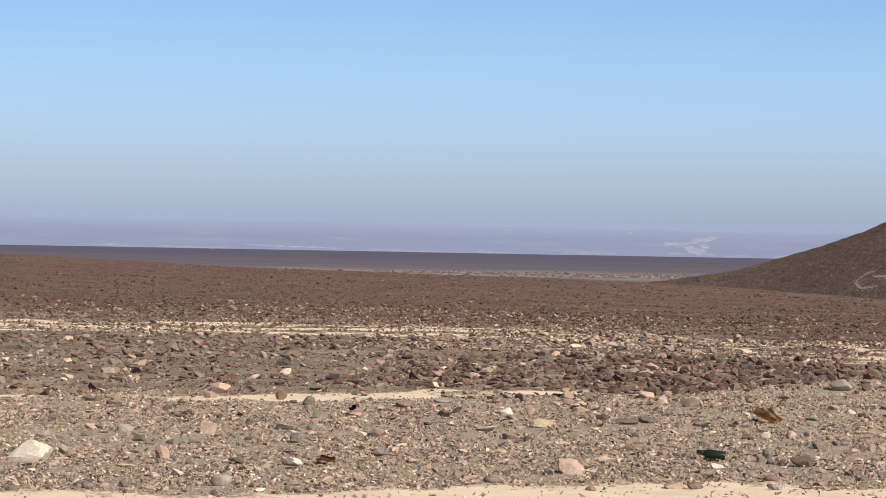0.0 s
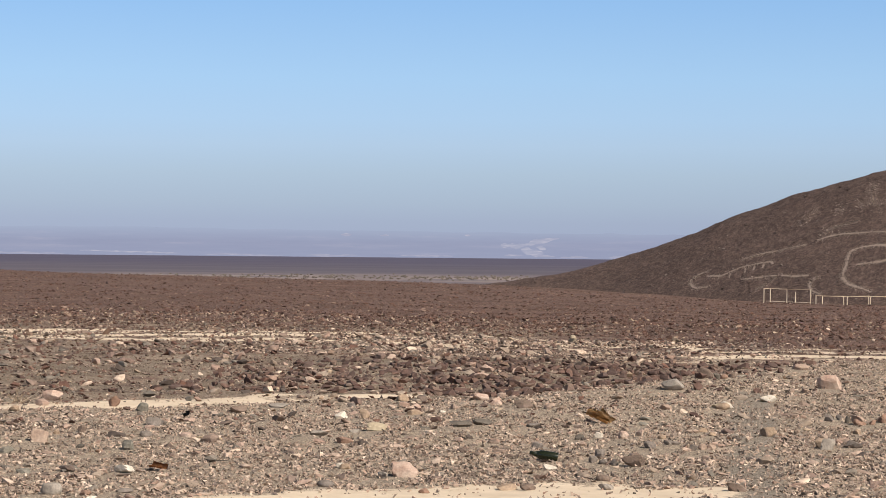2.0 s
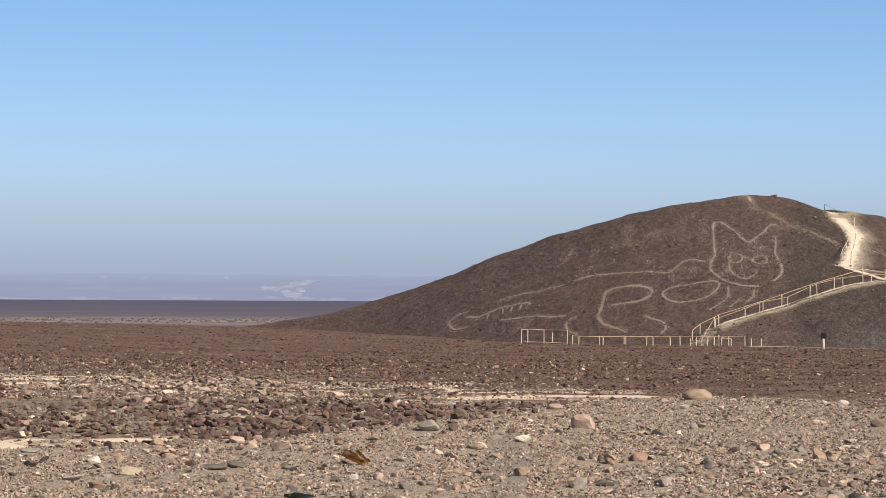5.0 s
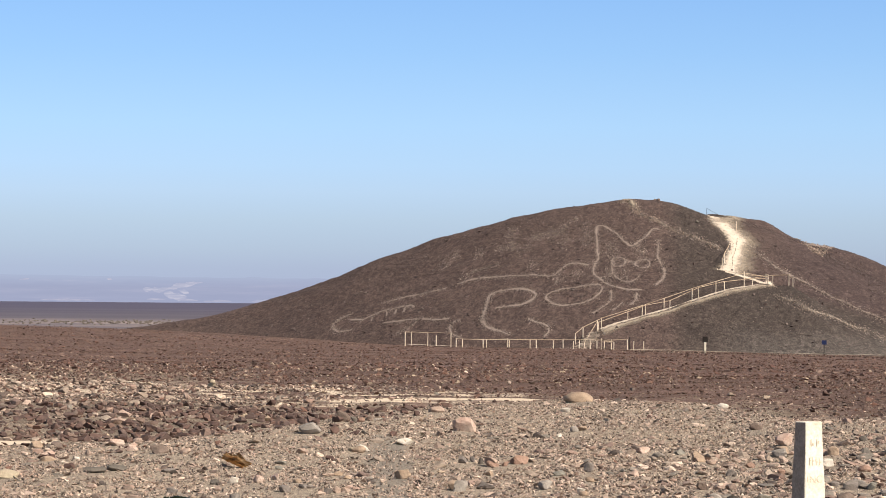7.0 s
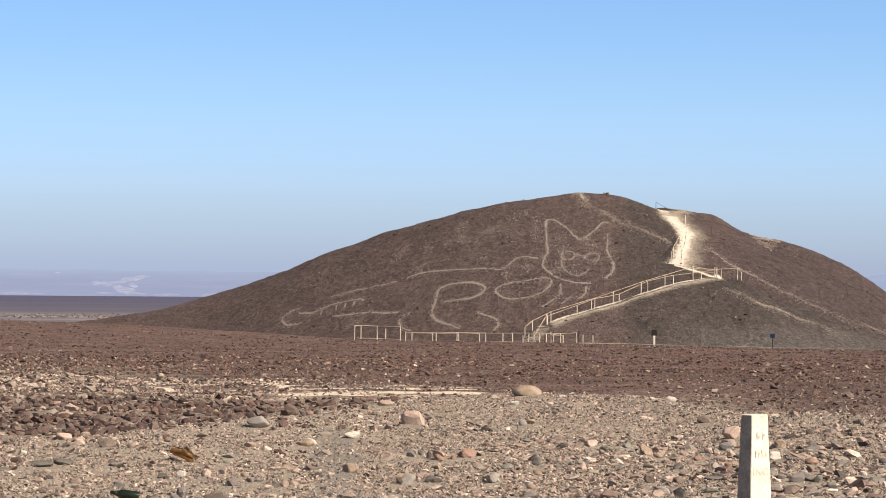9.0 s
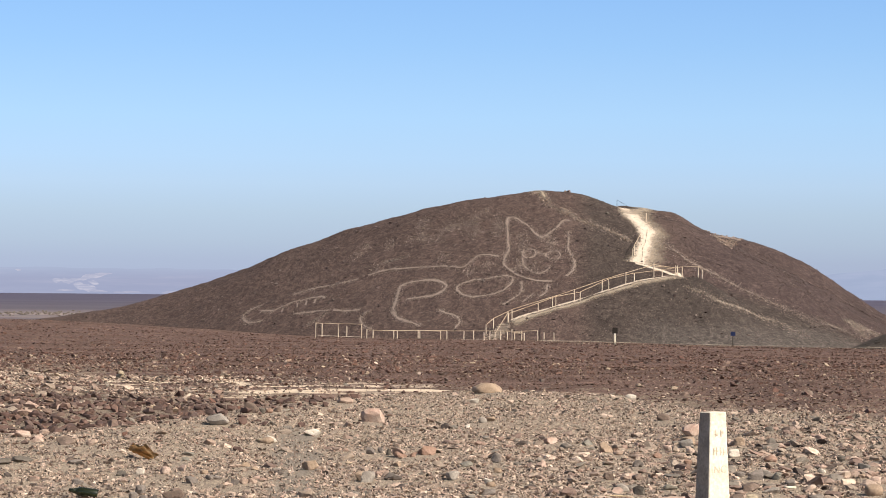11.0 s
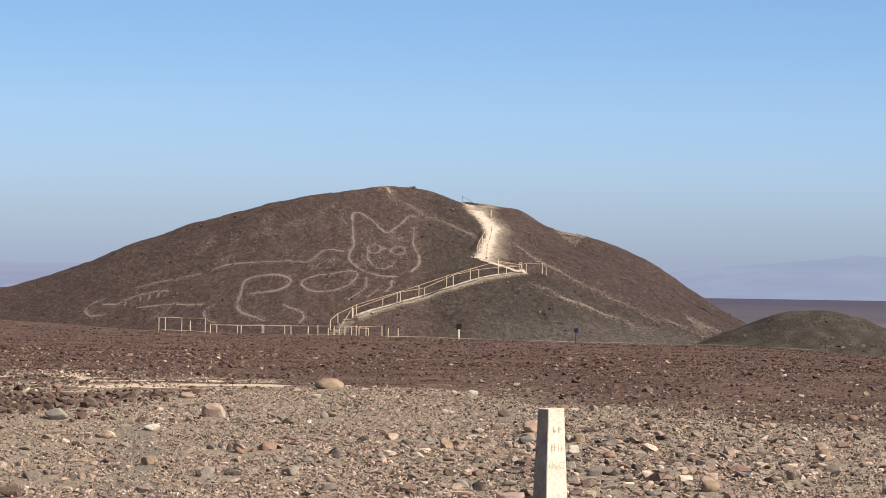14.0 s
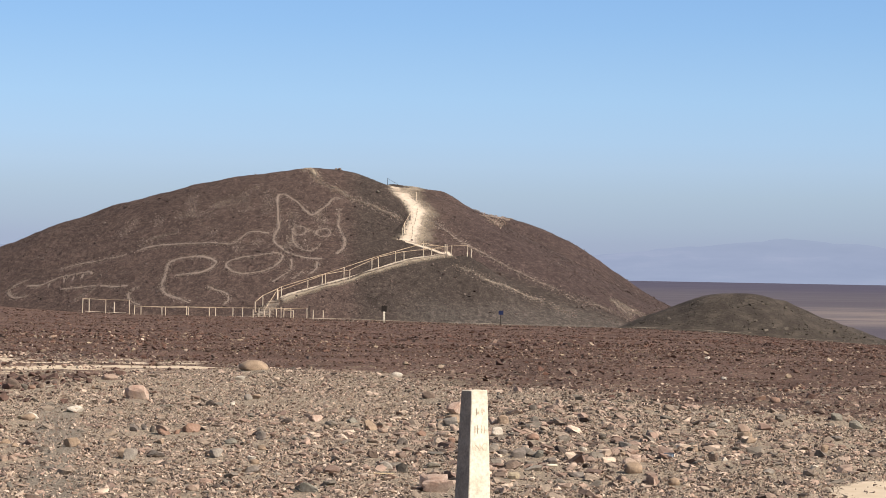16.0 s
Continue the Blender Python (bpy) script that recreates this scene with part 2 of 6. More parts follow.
def ground_z(x, y):
    """The stony plain: level at the roadside, tilting down to the right, then dropping to the wide pampa."""
    x, y = np.asarray(x, float), np.asarray(y, float)
    s = np.clip((y - 42) / 126, 0, 1.06)
    s = np.where(s < 0.15, s * s / 0.3, s - 0.075) * 1.08
    across = np.where(x > 0, x * np.clip(168 / np.maximum(y, 1), 1, 2.5), x)
    z = np.interp(across, [p[0] for p in PLAIN_EDGE], [p[1] for p in PLAIN_EDGE]) * s
    crest = np.interp(x, [p[0] for p in BERM], [p[1] for p in BERM])
    top = 0.2 * smooth(-6.5, -2.5, x) * (1 - 0.35 * smooth(8, 16, x))
    z = z + top * np.where(y < crest, smooth(crest - 9, crest, y), 1 - smooth(crest, crest + 4, y))
    z = z + 0.03 * vnoise(x, y, 2.1, 3) * smooth(8, 20, y) + (0.016 * vnoise(0.8 * x + 0.6 * y, 0.8 * y - 0.6 * x, 0.7, 4) + 0.011 * vnoise(0.6 * x - 0.8 * y, 0.6 * y + 0.8 * x, 0.34, 7)) * (1 - smooth(34, 60, y)) + 0.06 * vnoise(x, y, 11, 5) * smooth(25, 60, y)
    edge = 176 + 4 * vnoise(x, y, 40, 6) + np.clip(-x - 40, 0, 80) * 0.4
    r = np.hypot(x, y)
    drop = smooth(0, 90, np.maximum(y - edge, np.maximum(-400 - y, np.abs(x) - 260)))
    far = -8.5 + 9.8 * np.clip((r - 500) / 4300, 0, 1.2)
    return z * (1 - drop) + far * drop


def ridge_z(x, y, crest, front, back, soft):
    """A ridge along crest, rows of (x, y, z), falling at those slopes towards and away from the road."""
    near, ahead, total, height = np.full(np.shape(x), 1e9), np.zeros(np.shape(x)), np.zeros(np.shape(x)), np.zeros(np.shape(x))
    for (x0, y0, z0), (x1, y1, z1) in zip(crest, crest[1:]):
        dx, dy = x1 - x0, y1 - y0
        s = np.clip(((x - x0) * dx + (y - y0) * dy) / (dx * dx + dy * dy), 0, 1)
        d = np.hypot(x - x0 - s * dx, y - y0 - s * dy)
        ahead = np.where(d < near, y0 + s * dy - y, ahead)
        near = np.minimum(near, d)
        w = (d + 0.05) ** -5.0
        total, height = total + w, height + w * (z0 + s * (z1 - z0))
    slope = back + (front - back) * smooth(-0.6, 0.6, ahead / (near + 1e-6))
    return height / total - slope * (np.sqrt(near * near + soft * soft) - soft)


KNOB = smoothed([(-49.5, 206, -1.7), (-44.96, 206, -0.93), (-42.86, 206, -0.58), (-39.0, 206, 0.0), (-36.92, 206, 0.32), (-34.86, 206, 0.88), (-31.41, 206, 1.81), (-26.49, 206, 3.44), (-22.07, 206, 5.31), (-19.12, 206, 6.29), (-15.68, 206, 7.61), (-10.76, 206, 8.94), (-6.82, 206, 9.97), (-2.88, 206, 10.51), (-0.42, 206, 10.78), (2.54, 206, 10.86), (5.01, 206, 10.35), (7.23, 206, 9.34)], 4)
SHOULDER = smoothed([(7.83, 213, 9.81), (11.3, 213, 9.54), (12.83, 213, 9.04), (15.9, 213, 7.45), (18.44, 213, 7.07), (22.01, 213, 5.79), (25.07, 213, 4.34), (27.63, 213, 2.59), (29.16, 213, 1.59), (32.73, 213, -0.75)], 4)
SPUR = smoothed([(-3.89, 179.5, -1.47), (-2.63, 180.5, -0.61), (-1.56, 181, -0.13), (1.04, 182.5, 0.71), (3.41, 184, 1.43), (5.46, 185, 2.08), (7.72, 186.5, 2.73), (10.03, 188, 3.26), (11.63, 188.5, 3.32), (12.98, 188.5, 3.29), (14.11, 188.5, 2.68), (18.13, 188, 0.34), (23.85, 187, -2.04)], 4)
MOUND = smoothed([(22.5, 180, -2.68), (24.12, 180, -1.94), (25.85, 180, -1.13), (27.28, 180, -0.68), (28.02, 180, -0.32), (29.62, 180, 0.32), (31.35, 180, 0.76), (32.79, 180, 0.85), (34.23, 180, 0.76), (35.99, 180, 0.42), (37.92, 180, -0.28), (39.68, 180, -0.98), (41.88, 180, -1.63), (45.0, 180, -2.68)], 4)


def hill_z(x, y):
    x, y = np.asarray(x, float), np.asarray(y, float)
    a = ridge_z(x, y, KNOB, 0.52, 0.5, 3.0)
    b = ridge_z(x, y, SHOULDER, 0.5, 0.5, 2.0)
    c = ridge_z(x, y, SPUR, 0.6, 0.3, 0.8)
    z = smax(smax(a, b, 0.5), c, 0.4)
    z = smax(z, ground_z(x, y) - 0.25, 0.5) - 0.05
    rough = smooth(0.2, 2.0, z - ground_z(x, y))
    return z + rough * (0.08 * vnoise(x, y, 3.5, 11) + 0.06 * vnoise(0.8 * x + 0.6 * y, 0.8 * y - 0.6 * x, 1.3, 12) + 0.03 * vnoise(0.6 * x - 0.8 * y, 0.6 * y + 0.8 * x, 0.6, 13))


def mound_z(x, y):
    x, y = np.asarray(x, float), np.asarray(y, float)
    z = ridge_z(x, y, MOUND, 0.5, 0.5, 2.5)
    z = smax(z, ground_z(x, y) - 0.3, 0.5) - 0.05
    return z + smooth(0.2, 1.5, z - ground_z(x, y)) * (0.1 * vnoise(x, y, 2.5, 21) + 0.09 * vnoise(x, 0.4 * y, 0.9, 22) * (0.35 + 0.9 * smooth(33, 37, x)))


# ---------- ground ----------
def line_y(x, rows):
    return np.interp(x, [p[0] for p in rows], [p[1] for p in rows])


def sand_mask(x, y):
    """Where pale sand lies bare: two old wheel tracks, and the road's verge."""
    wob = 0.5 * vnoise(x, y, 1.7, 31) + 0.3 * vnoise(x, y, 0.6, 32)
    wide = 1.0 + 0.75 * smooth(-5.2, -4.4, x) * (1 - smooth(-2.7, -2.3, x))
    a = 1 - smooth(0.2, 1.0, (1 / wide) * np.abs(y + wob * 0.5 - line_y(x, [(-9, 12.2), (-7.15, 13.3), (-4.2, 15.0), (-1.6, 16.7), (4.4, 18.4), (8, 20.5)]) + 0.4))
    a = a * (1 - smooth(-2.0, -1.5, x) * (1 - smooth(3.6, 4.6, x)))
    b = 1 - smooth(0.3, 1.3, np.abs(y + wob - line_y(x, [(-14, 20.5), (-10.7, 22.7), (-8.8, 24.1), (-6.7, 26.6)])))
    b = b * smooth(-17, -15, x) * (1 - smooth(-7.2, -5.4, x)) * (0.72 + 0.45 * vnoise(x, y, 2.0, 33) + 0.4 * vnoise(x, y, 0.7, 37))
    mid = line_y(x, [(-40, 42), (-22, 43), (-13, 46), (-8, 42.5), (-4.5, 38.6), (-1, 39), (2, 40)])
    c = 0
    for k, (off, wide) in enumerate([(0.0, 0.9), (-2.4, 0.5), (2.6, 0.6)]):
        strip = 1 - smooth(0.3 * wide, 1.9 * wide, np.abs(y + 1.6 * wob - mid - off))
        c = np.maximum(c, strip * (1.05 + 0.4 * vnoise(x, y, 3.2, 134 + k)))
    c = c * (1 - smooth(-1.8, 0.6, x)) * (0.8 + 0.3 * vnoise(x, y, 0.9, 36))
    c = c * (1 + 0.45 * (1 - smooth(-14, -12, x)))
    streak = vnoise(0.22 * x, y, 0.5, 38)
    c = c * np.clip(0.92 + 0.6 * vnoise(x, 0.6 * y, 0.5, 39), 0.2, 1.15)
    return np.clip(np.maximum(np.maximum(a, b), c * (0.95 + 0.45 * streak) * (1 - 0.3 * smooth(-6, -3.5, x))), 0, 1)


def lane(x, y):
    """The trodden lane through the gravel."""
    track = -1.55 - 0.1 * (y - 15.5)
    return np.where((np.abs(x - track) < 0.2 + 0.05 * vnoise(x, y, 0.8, 85)) & (y < 27) & (y > 13), 1.0, 0.0)


def gravel_mask(x, y):
    """Grey roadside gravel, up to the low bank."""
    b = line_y(x, [(-14, 22), (-9, 24), (-5.5, 25.6), (-3.6, 28.2), (-2.5, 32.5), (-0.8, 36), (1.2, 35.5), (2.1, 31.5), (3.0, 29.8), (4.0, 28.4), (4.5, 26.8), (6.2, 26.3), (9.0, 27.0), (14, 30)])
    return 1 - smooth(-1.5, 1.5, y - b + 0.8 * vnoise(x, y, 1.5, 35))


def mesh_of(name, verts, faces, flat=False):
    me = bpy.data.meshes.new(name)
    verts, faces = np.asarray(verts, np.float32), np.asarray(faces, np.int32)
    k = faces.shape[1]
    me.vertices.add(len(verts))
    me.vertices.foreach_set("co", verts.ravel())
    me.loops.add(faces.size)
    me.loops.foreach_set("vertex_index", faces.ravel())
    me.polygons.add(len(faces))
    me.polygons.foreach_set("loop_start", np.arange(0, faces.size, k, dtype=np.int32))
    me.update(calc_edges=True)
    me.polygons.foreach_set("use_smooth", np.full(len(faces), not flat))
    return me


def grid_faces(rows, cols, closed=False):
    i, j = np.meshgrid(np.arange(rows - 1), np.arange(cols if closed else cols - 1), indexing="ij")
    k = (j + 1) % cols
    return np.stack([i * cols + j, i * cols + k, (i + 1) * cols + k, (i + 1) * cols + j], -1).reshape(-1, 4)


def put_attribute(me, name, values):
    me.attributes.new(name, "FLOAT", "POINT").data.foreach_set("value", np.asarray(values, np.float32).ravel())


def build_ground():
    az = np.radians(np.r_[np.arange(-30, 17, 0.14), np.arange(17, 330, 4.0)])
    r = np.r_[0.0001, 3, 6, 9, np.geomspace(11, 60, 310), np.geomspace(60.6, 400, 130), np.geomspace(415, 4950, 90)]
    rr, aa = np.meshgrid(r, az, indexing="ij")
    x, y = rr * np.sin(aa), rr * np.cos(aa)
    z = ground_z(x, y)
    faces = grid_faces(len(r), len(az), True)[:, ::-1]
    me = mesh_of("ground", np.stack([x, y, z], -1).reshape(-1, 3), faces)
    put_attribute(me, "sand", sand_mask(x, y))
    put_attribute(me, "gravel", gravel_mask(x, y))
    put_attribute(me, "lane", lane(x, y))
    put_attribute(me, "dust", np.maximum((1 - smooth(33, 50, y)) * 0.62 * (1 - 0.4 * smooth(1.5, 4.5, x)), 0.55 * (1 - smooth(-11, -3, x)) * (1 - smooth(46, 78, y))))
    deg = np.degrees(aa)
    put_attribute(me, "wadi", np.maximum(0.9 * (1 - smooth(20, 260, np.abs(rr - 1000))) * smooth(-26, -20, deg) * (1 - smooth(-6, -3, deg)), (0.5 + 0.5 * vnoise(rr, deg * 20, 70, 91)) * (1 - smooth(60, 260, np.abs(rr - 740))) * smooth(9, 12, deg)))
    # Grows with distance: blends in the stronger painted haze tint.
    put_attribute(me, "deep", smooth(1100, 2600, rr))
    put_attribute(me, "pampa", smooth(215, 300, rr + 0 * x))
    me.materials.append(M_GROUND)
    return tagged(new("ground", me), "brown stony desert plain with pale sandy tracks", "ground", kind="structure")


ground = build_ground()


def relief(name, x0, x1, y0, y1, step, height, material, label, category):
    """A hill as a sheet of land that runs in under the ground all round."""
    xs, ys = np.arange(x0, x1 + step, step), np.arange(y0, y1 + step, step)
    y, x = np.meshgrid(ys, xs, indexing="ij")
    z = height(x, y)
    me = mesh_of(name, np.stack([x, y, z], -1).reshape(-1, 3), grid_faces(len(ys), len(xs)))
    put_attribute(me, "grey", np.maximum(0.9 * smooth(2, 9, x) * (1 - smooth(188.5, 191.5, y)), 0.8 * smooth(2.5, 5, x) * (1 - smooth(8.5, 11, x))))
    # Right slope: red-brown, its colour also lowered to offset the sun's angle.
    put_attribute(me, "rust", smooth(9, 16, x))
    put_attribute(me, "ash", smooth(4, 12, x) * (1 - smooth(187.5, 190, y)) * (1 - smooth(0.5, 2.6, z - ground_z(x, y) + 0.5 * vnoise(x, y, 3.0, 14))))
    me.materials.append(material)
    return tagged(new(name, me), label, category, kind="structure")


def hill_material():
    """Dark scree, greyer on the spur, red-brown and darkened against the sun on the right."""
    m, n, l, bsdf = nodes_of("hill_scree")
    tc = n.new("ShaderNodeTexCoord").outputs["Object"]
    a = n.new("ShaderNodeAttribute")
    a.attribute_name = "grey"
    coarse, mid, fine = noise_node(n, l, 0.5, 6, tc, 0.7), noise_node(n, l, 2.2, 5, tc, 0.7), noise_node(n, l, 9, 3, tc)
    brown = ramp_node(n, [(0.3, (0.074, 0.052, 0.047)), (0.5, (0.095, 0.068, 0.061)), (0.7, (0.130, 0.096, 0.085))])
    grey = ramp_node(n, [(0.3, (0.046, 0.038, 0.034)), (0.5, (0.060, 0.050, 0.045)), (0.7, (0.090, 0.075, 0.066))])
    b = n.new("ShaderNodeAttribute")
    b.attribute_name = "rust"
    # Red-brown ramp kept darker, so less sunlight shows on the right slope.
    rust = ramp_node(n, [(0.3, (0.057, 0.041, 0.040)), (0.5, (0.072, 0.052, 0.050)), (0.7, (0.105, 0.078, 0.073))])
    c = n.new("ShaderNodeAttribute")
    c.attribute_name = "ash"
    ash = ramp_node(n, [(0.3, (0.071, 0.061, 0.056)), (0.5, (0.089, 0.077, 0.071)), (0.7, (0.125, 0.109, 0.10))])
    for r in (brown, grey, rust, ash):
        l.new(mid.outputs[0], r.inputs[0])
    col = mixed(n, l, a.outputs["Fac"], mixed(n, l, b.outputs["Fac"], brown.outputs[0], rust.outputs[0]), grey.outputs[0])
    col = mixed(n, l, c.outputs["Fac"], col, ash.outputs[0])
    shade = ramp_node(n, [(0.3, (0.84, 0.84, 0.84)), (0.7, (1.16, 1.14, 1.12))])
    l.new(coarse.outputs[0], shade.inputs[0])
    col = mixed(n, l, 1.0, col, shade.outputs[0], "MULTIPLY")
    for scale, rows in ((3.4, [(0.15, (0.84, 0.84, 0.84)), (0.5, (0.94, 0.94, 0.94)), (0.85, (1.08, 1.07, 1.06))]), (9.0, [(0.2, (0.62, 0.62, 0.62)), (0.6, (0.92, 0.92, 0.92)), (0.9, (1.32, 1.3, 1.28))])):
        cells = n.new("ShaderNodeTexVoronoi")
        cells.inputs["Scale"].default_value = scale
        l.new(tc, cells.inputs["Vector"])
        tone = ramp_node(n, rows)
        l.new(cells.outputs["Color"], tone.inputs[0])
        col = mixed(n, l, 1.0, col, tone.outputs[0], "MULTIPLY")
    l.new(col, bsdf.inputs["Base Color"])
    bsdf.inputs["Roughness"].default_value, bsdf.inputs["Specular IOR Level"].default_value = 0.95, 0.1
    bumped(n, l, bsdf, fine.outputs[0], 0.45, 0.08)
    return m


M_HILL = hill_material()
M_MOUND = plain_material("mound_scree", [(0.0, (0.036, 0.028, 0.024)), (0.5, (0.052, 0.042, 0.035)), (1.0, (0.092, 0.075, 0.062))], 0.9, grain=5.0, bump=0.7, distance=0.12)
hill = relief("hill", -60, 50, 172, 236, 0.26, hill_z, M_HILL, "dark brown rubble-covered hill with a pale giant drawing on its slope", "hill")
mound = relief("small_hill", 18, 50, 166, 195, 0.26, mound_z, M_MOUND, "low dark olive-brown rocky mound at the hill's foot", "hill")


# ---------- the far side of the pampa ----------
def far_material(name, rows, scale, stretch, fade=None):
    """Land many kilometres off: the lit haze before it is painted in as its own glow."""
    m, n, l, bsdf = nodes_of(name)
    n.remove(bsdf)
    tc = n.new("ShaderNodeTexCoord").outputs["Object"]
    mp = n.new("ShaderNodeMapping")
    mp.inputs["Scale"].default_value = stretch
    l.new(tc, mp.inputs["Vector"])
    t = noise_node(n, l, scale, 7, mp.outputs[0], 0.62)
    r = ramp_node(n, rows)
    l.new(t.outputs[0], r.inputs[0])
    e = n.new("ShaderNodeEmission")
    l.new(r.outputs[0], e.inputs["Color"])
    # The top thins to transparent, standing in for haze that softens the crest.
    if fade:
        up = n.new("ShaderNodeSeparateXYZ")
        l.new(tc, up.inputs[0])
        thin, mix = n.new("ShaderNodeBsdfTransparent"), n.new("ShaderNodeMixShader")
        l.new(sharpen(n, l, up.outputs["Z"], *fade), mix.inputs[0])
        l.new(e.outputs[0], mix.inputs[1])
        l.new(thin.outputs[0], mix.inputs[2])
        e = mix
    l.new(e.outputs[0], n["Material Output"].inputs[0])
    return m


def far_range(name, a0, a1, r0, depth, crest, rough, material, label):
    """A range of far hills between two bearings: foot, sloping face and top, with gullies."""
    az = np.radians(np.arange(a0, a1, 0.05))
    up = np.linspace(0, 1, 14)
    u, a = np.meshgrid(up, az, indexing="ij")
    top = np.interp(np.degrees(a), [c[0] for c in crest], [c[1] for c in crest])
    r = r0 + depth * u + 60 * u * vnoise(np.degrees(a), u * 3, 0.5, 41)
    top = top * (1 + rough * vnoise(np.degrees(a), 0 * u, 0.9, 42) + 0.5 * rough * vnoise(np.degrees(a), 0 * u, 0.25, 43))
    z = -2 + (top + 2) * smooth(0, 1, u) * (1 + 0.1 * (1 - u) * u * 4 * vnoise(np.degrees(a), u * 4, 0.35, 44))
    me = mesh_of(name, np.stack([r * np.sin(a), r * np.cos(a), z], -1).reshape(-1, 3), grid_faces(len(up), len(az)))
    me.materials.append(material)
    return tagged(new(name, me), label, "mountains", kind="structure")


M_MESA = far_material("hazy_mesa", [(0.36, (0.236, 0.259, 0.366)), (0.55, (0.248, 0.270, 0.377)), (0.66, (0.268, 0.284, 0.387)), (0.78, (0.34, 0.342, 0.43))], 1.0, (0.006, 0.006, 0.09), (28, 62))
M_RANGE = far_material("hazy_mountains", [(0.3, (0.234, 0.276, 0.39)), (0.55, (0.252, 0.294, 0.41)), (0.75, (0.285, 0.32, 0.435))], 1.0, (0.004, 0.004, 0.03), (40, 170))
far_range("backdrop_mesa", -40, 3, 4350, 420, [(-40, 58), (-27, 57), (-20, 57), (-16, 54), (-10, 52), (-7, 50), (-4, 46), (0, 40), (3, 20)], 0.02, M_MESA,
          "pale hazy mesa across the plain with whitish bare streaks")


def far_scarp(a0, z0, a1, z1, half, seed):
    """A whitish bare scarp on the mesa's face between two bearings, ragged along its edges."""
    az = np.arange(a0, a1 + 0.008, 0.008)
    u = (az - a0) / (a1 - a0)
    k = np.clip(np.sin(np.pi * np.clip(u, 0, 1)) ** 0.5 * (0.75 + 0.35 * vnoise(az, 0 * az, 0.11, seed) + 0.12 * vnoise(az, 0 * az, 0.03, seed + 2)), 0.02, 1)
    centre = z0 + (z1 - z0) * u + 0.35 * half * vnoise(az, 0 * az, 0.2, seed + 1)
    r, a = 4335.0 - 3 * (seed % 20), np.radians(az)
    rows = [np.stack([(r + d) * np.sin(a), (r + d) * np.cos(a), np.maximum(centre + q * k * half, 0.3)], -1) for q, d in ((-1, 0), (0, 3), (1, 8))]
    me = mesh_of("scarp", np.concatenate(rows), grid_faces(3, len(az)))
    me.materials.append(M_SCARP if z0 > 8 else M_FRINGE)
    return tagged(new("backdrop_scarp", me), "whitish bare scarp on the hazy mesa", "mountains", kind="structure")


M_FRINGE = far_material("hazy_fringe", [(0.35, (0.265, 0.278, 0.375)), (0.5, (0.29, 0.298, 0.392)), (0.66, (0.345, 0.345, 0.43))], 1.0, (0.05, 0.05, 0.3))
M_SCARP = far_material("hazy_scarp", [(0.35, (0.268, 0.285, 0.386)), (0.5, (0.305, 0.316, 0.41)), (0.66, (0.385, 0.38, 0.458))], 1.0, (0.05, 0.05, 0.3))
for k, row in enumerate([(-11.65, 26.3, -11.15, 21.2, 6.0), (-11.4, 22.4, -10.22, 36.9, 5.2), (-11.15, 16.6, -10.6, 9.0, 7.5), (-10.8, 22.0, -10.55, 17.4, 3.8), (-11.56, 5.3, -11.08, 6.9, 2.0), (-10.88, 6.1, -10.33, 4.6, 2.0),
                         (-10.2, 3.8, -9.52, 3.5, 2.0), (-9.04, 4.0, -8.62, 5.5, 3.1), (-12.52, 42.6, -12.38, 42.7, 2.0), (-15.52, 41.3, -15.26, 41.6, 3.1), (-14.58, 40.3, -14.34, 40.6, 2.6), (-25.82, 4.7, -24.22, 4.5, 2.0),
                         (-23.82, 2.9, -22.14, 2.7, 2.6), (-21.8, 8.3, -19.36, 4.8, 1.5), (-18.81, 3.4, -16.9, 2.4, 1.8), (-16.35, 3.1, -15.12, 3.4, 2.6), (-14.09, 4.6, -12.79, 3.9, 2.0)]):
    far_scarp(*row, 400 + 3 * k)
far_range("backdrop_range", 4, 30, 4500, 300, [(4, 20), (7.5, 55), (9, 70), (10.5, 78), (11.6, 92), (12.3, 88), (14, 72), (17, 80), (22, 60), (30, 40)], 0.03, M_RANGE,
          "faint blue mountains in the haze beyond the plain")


def bush_stuff():
    """Small dry bushes scattered along the dry river bed, each a clump of leafy tufts."""
    rng = np.random.default_rng(51)
    base, tri = ICO[1]
    verts, faces, k = [], [], 0
    for i in range(420):
        a, r = radians(rng.triangular(-24, -11, -6)), rng.normal(1010, 45)
        x, y = r * math.sin(a), r * math.cos(a)
        z, s = float(ground_z(x, y)), rng.uniform(0.3, 0.65)
        for j in range(5):
            off = rng.normal(0, 0.45, 3) * s
            verts.append(base * rng.uniform(0.3, 0.7, 3) * s * rng.uniform(0.7, 1.3, (len(base), 1)) + (x + off[0] * 1.4, y + off[1], z + 0.4 * s + abs(off[2]) * 0.5))
            faces.append(tri + k)
            k += len(base)
    me = mesh_of("bushes", np.vstack(verts), np.vstack(faces), True)
    me.materials.append(plain_material("dry_bush", [(0.0, (0.118, 0.098, 0.084)), (1.0, (0.18, 0.15, 0.128))], 2.0))
    return tagged(new("desert_bushes", me), "small dry bushes scattered along a pale dry river bed", "bushes", kind="stuff")


def ico(subdivisions):
    bm = bmesh.new()
    bmesh.ops.create_icosphere(bm, subdivisions=subdivisions, radius=1)
    v = np.array([x.co[:] for x in bm.verts])
    f = np.array([[x.index for x in p.verts] for p in bm.faces])
    bm.free()
    return v, f


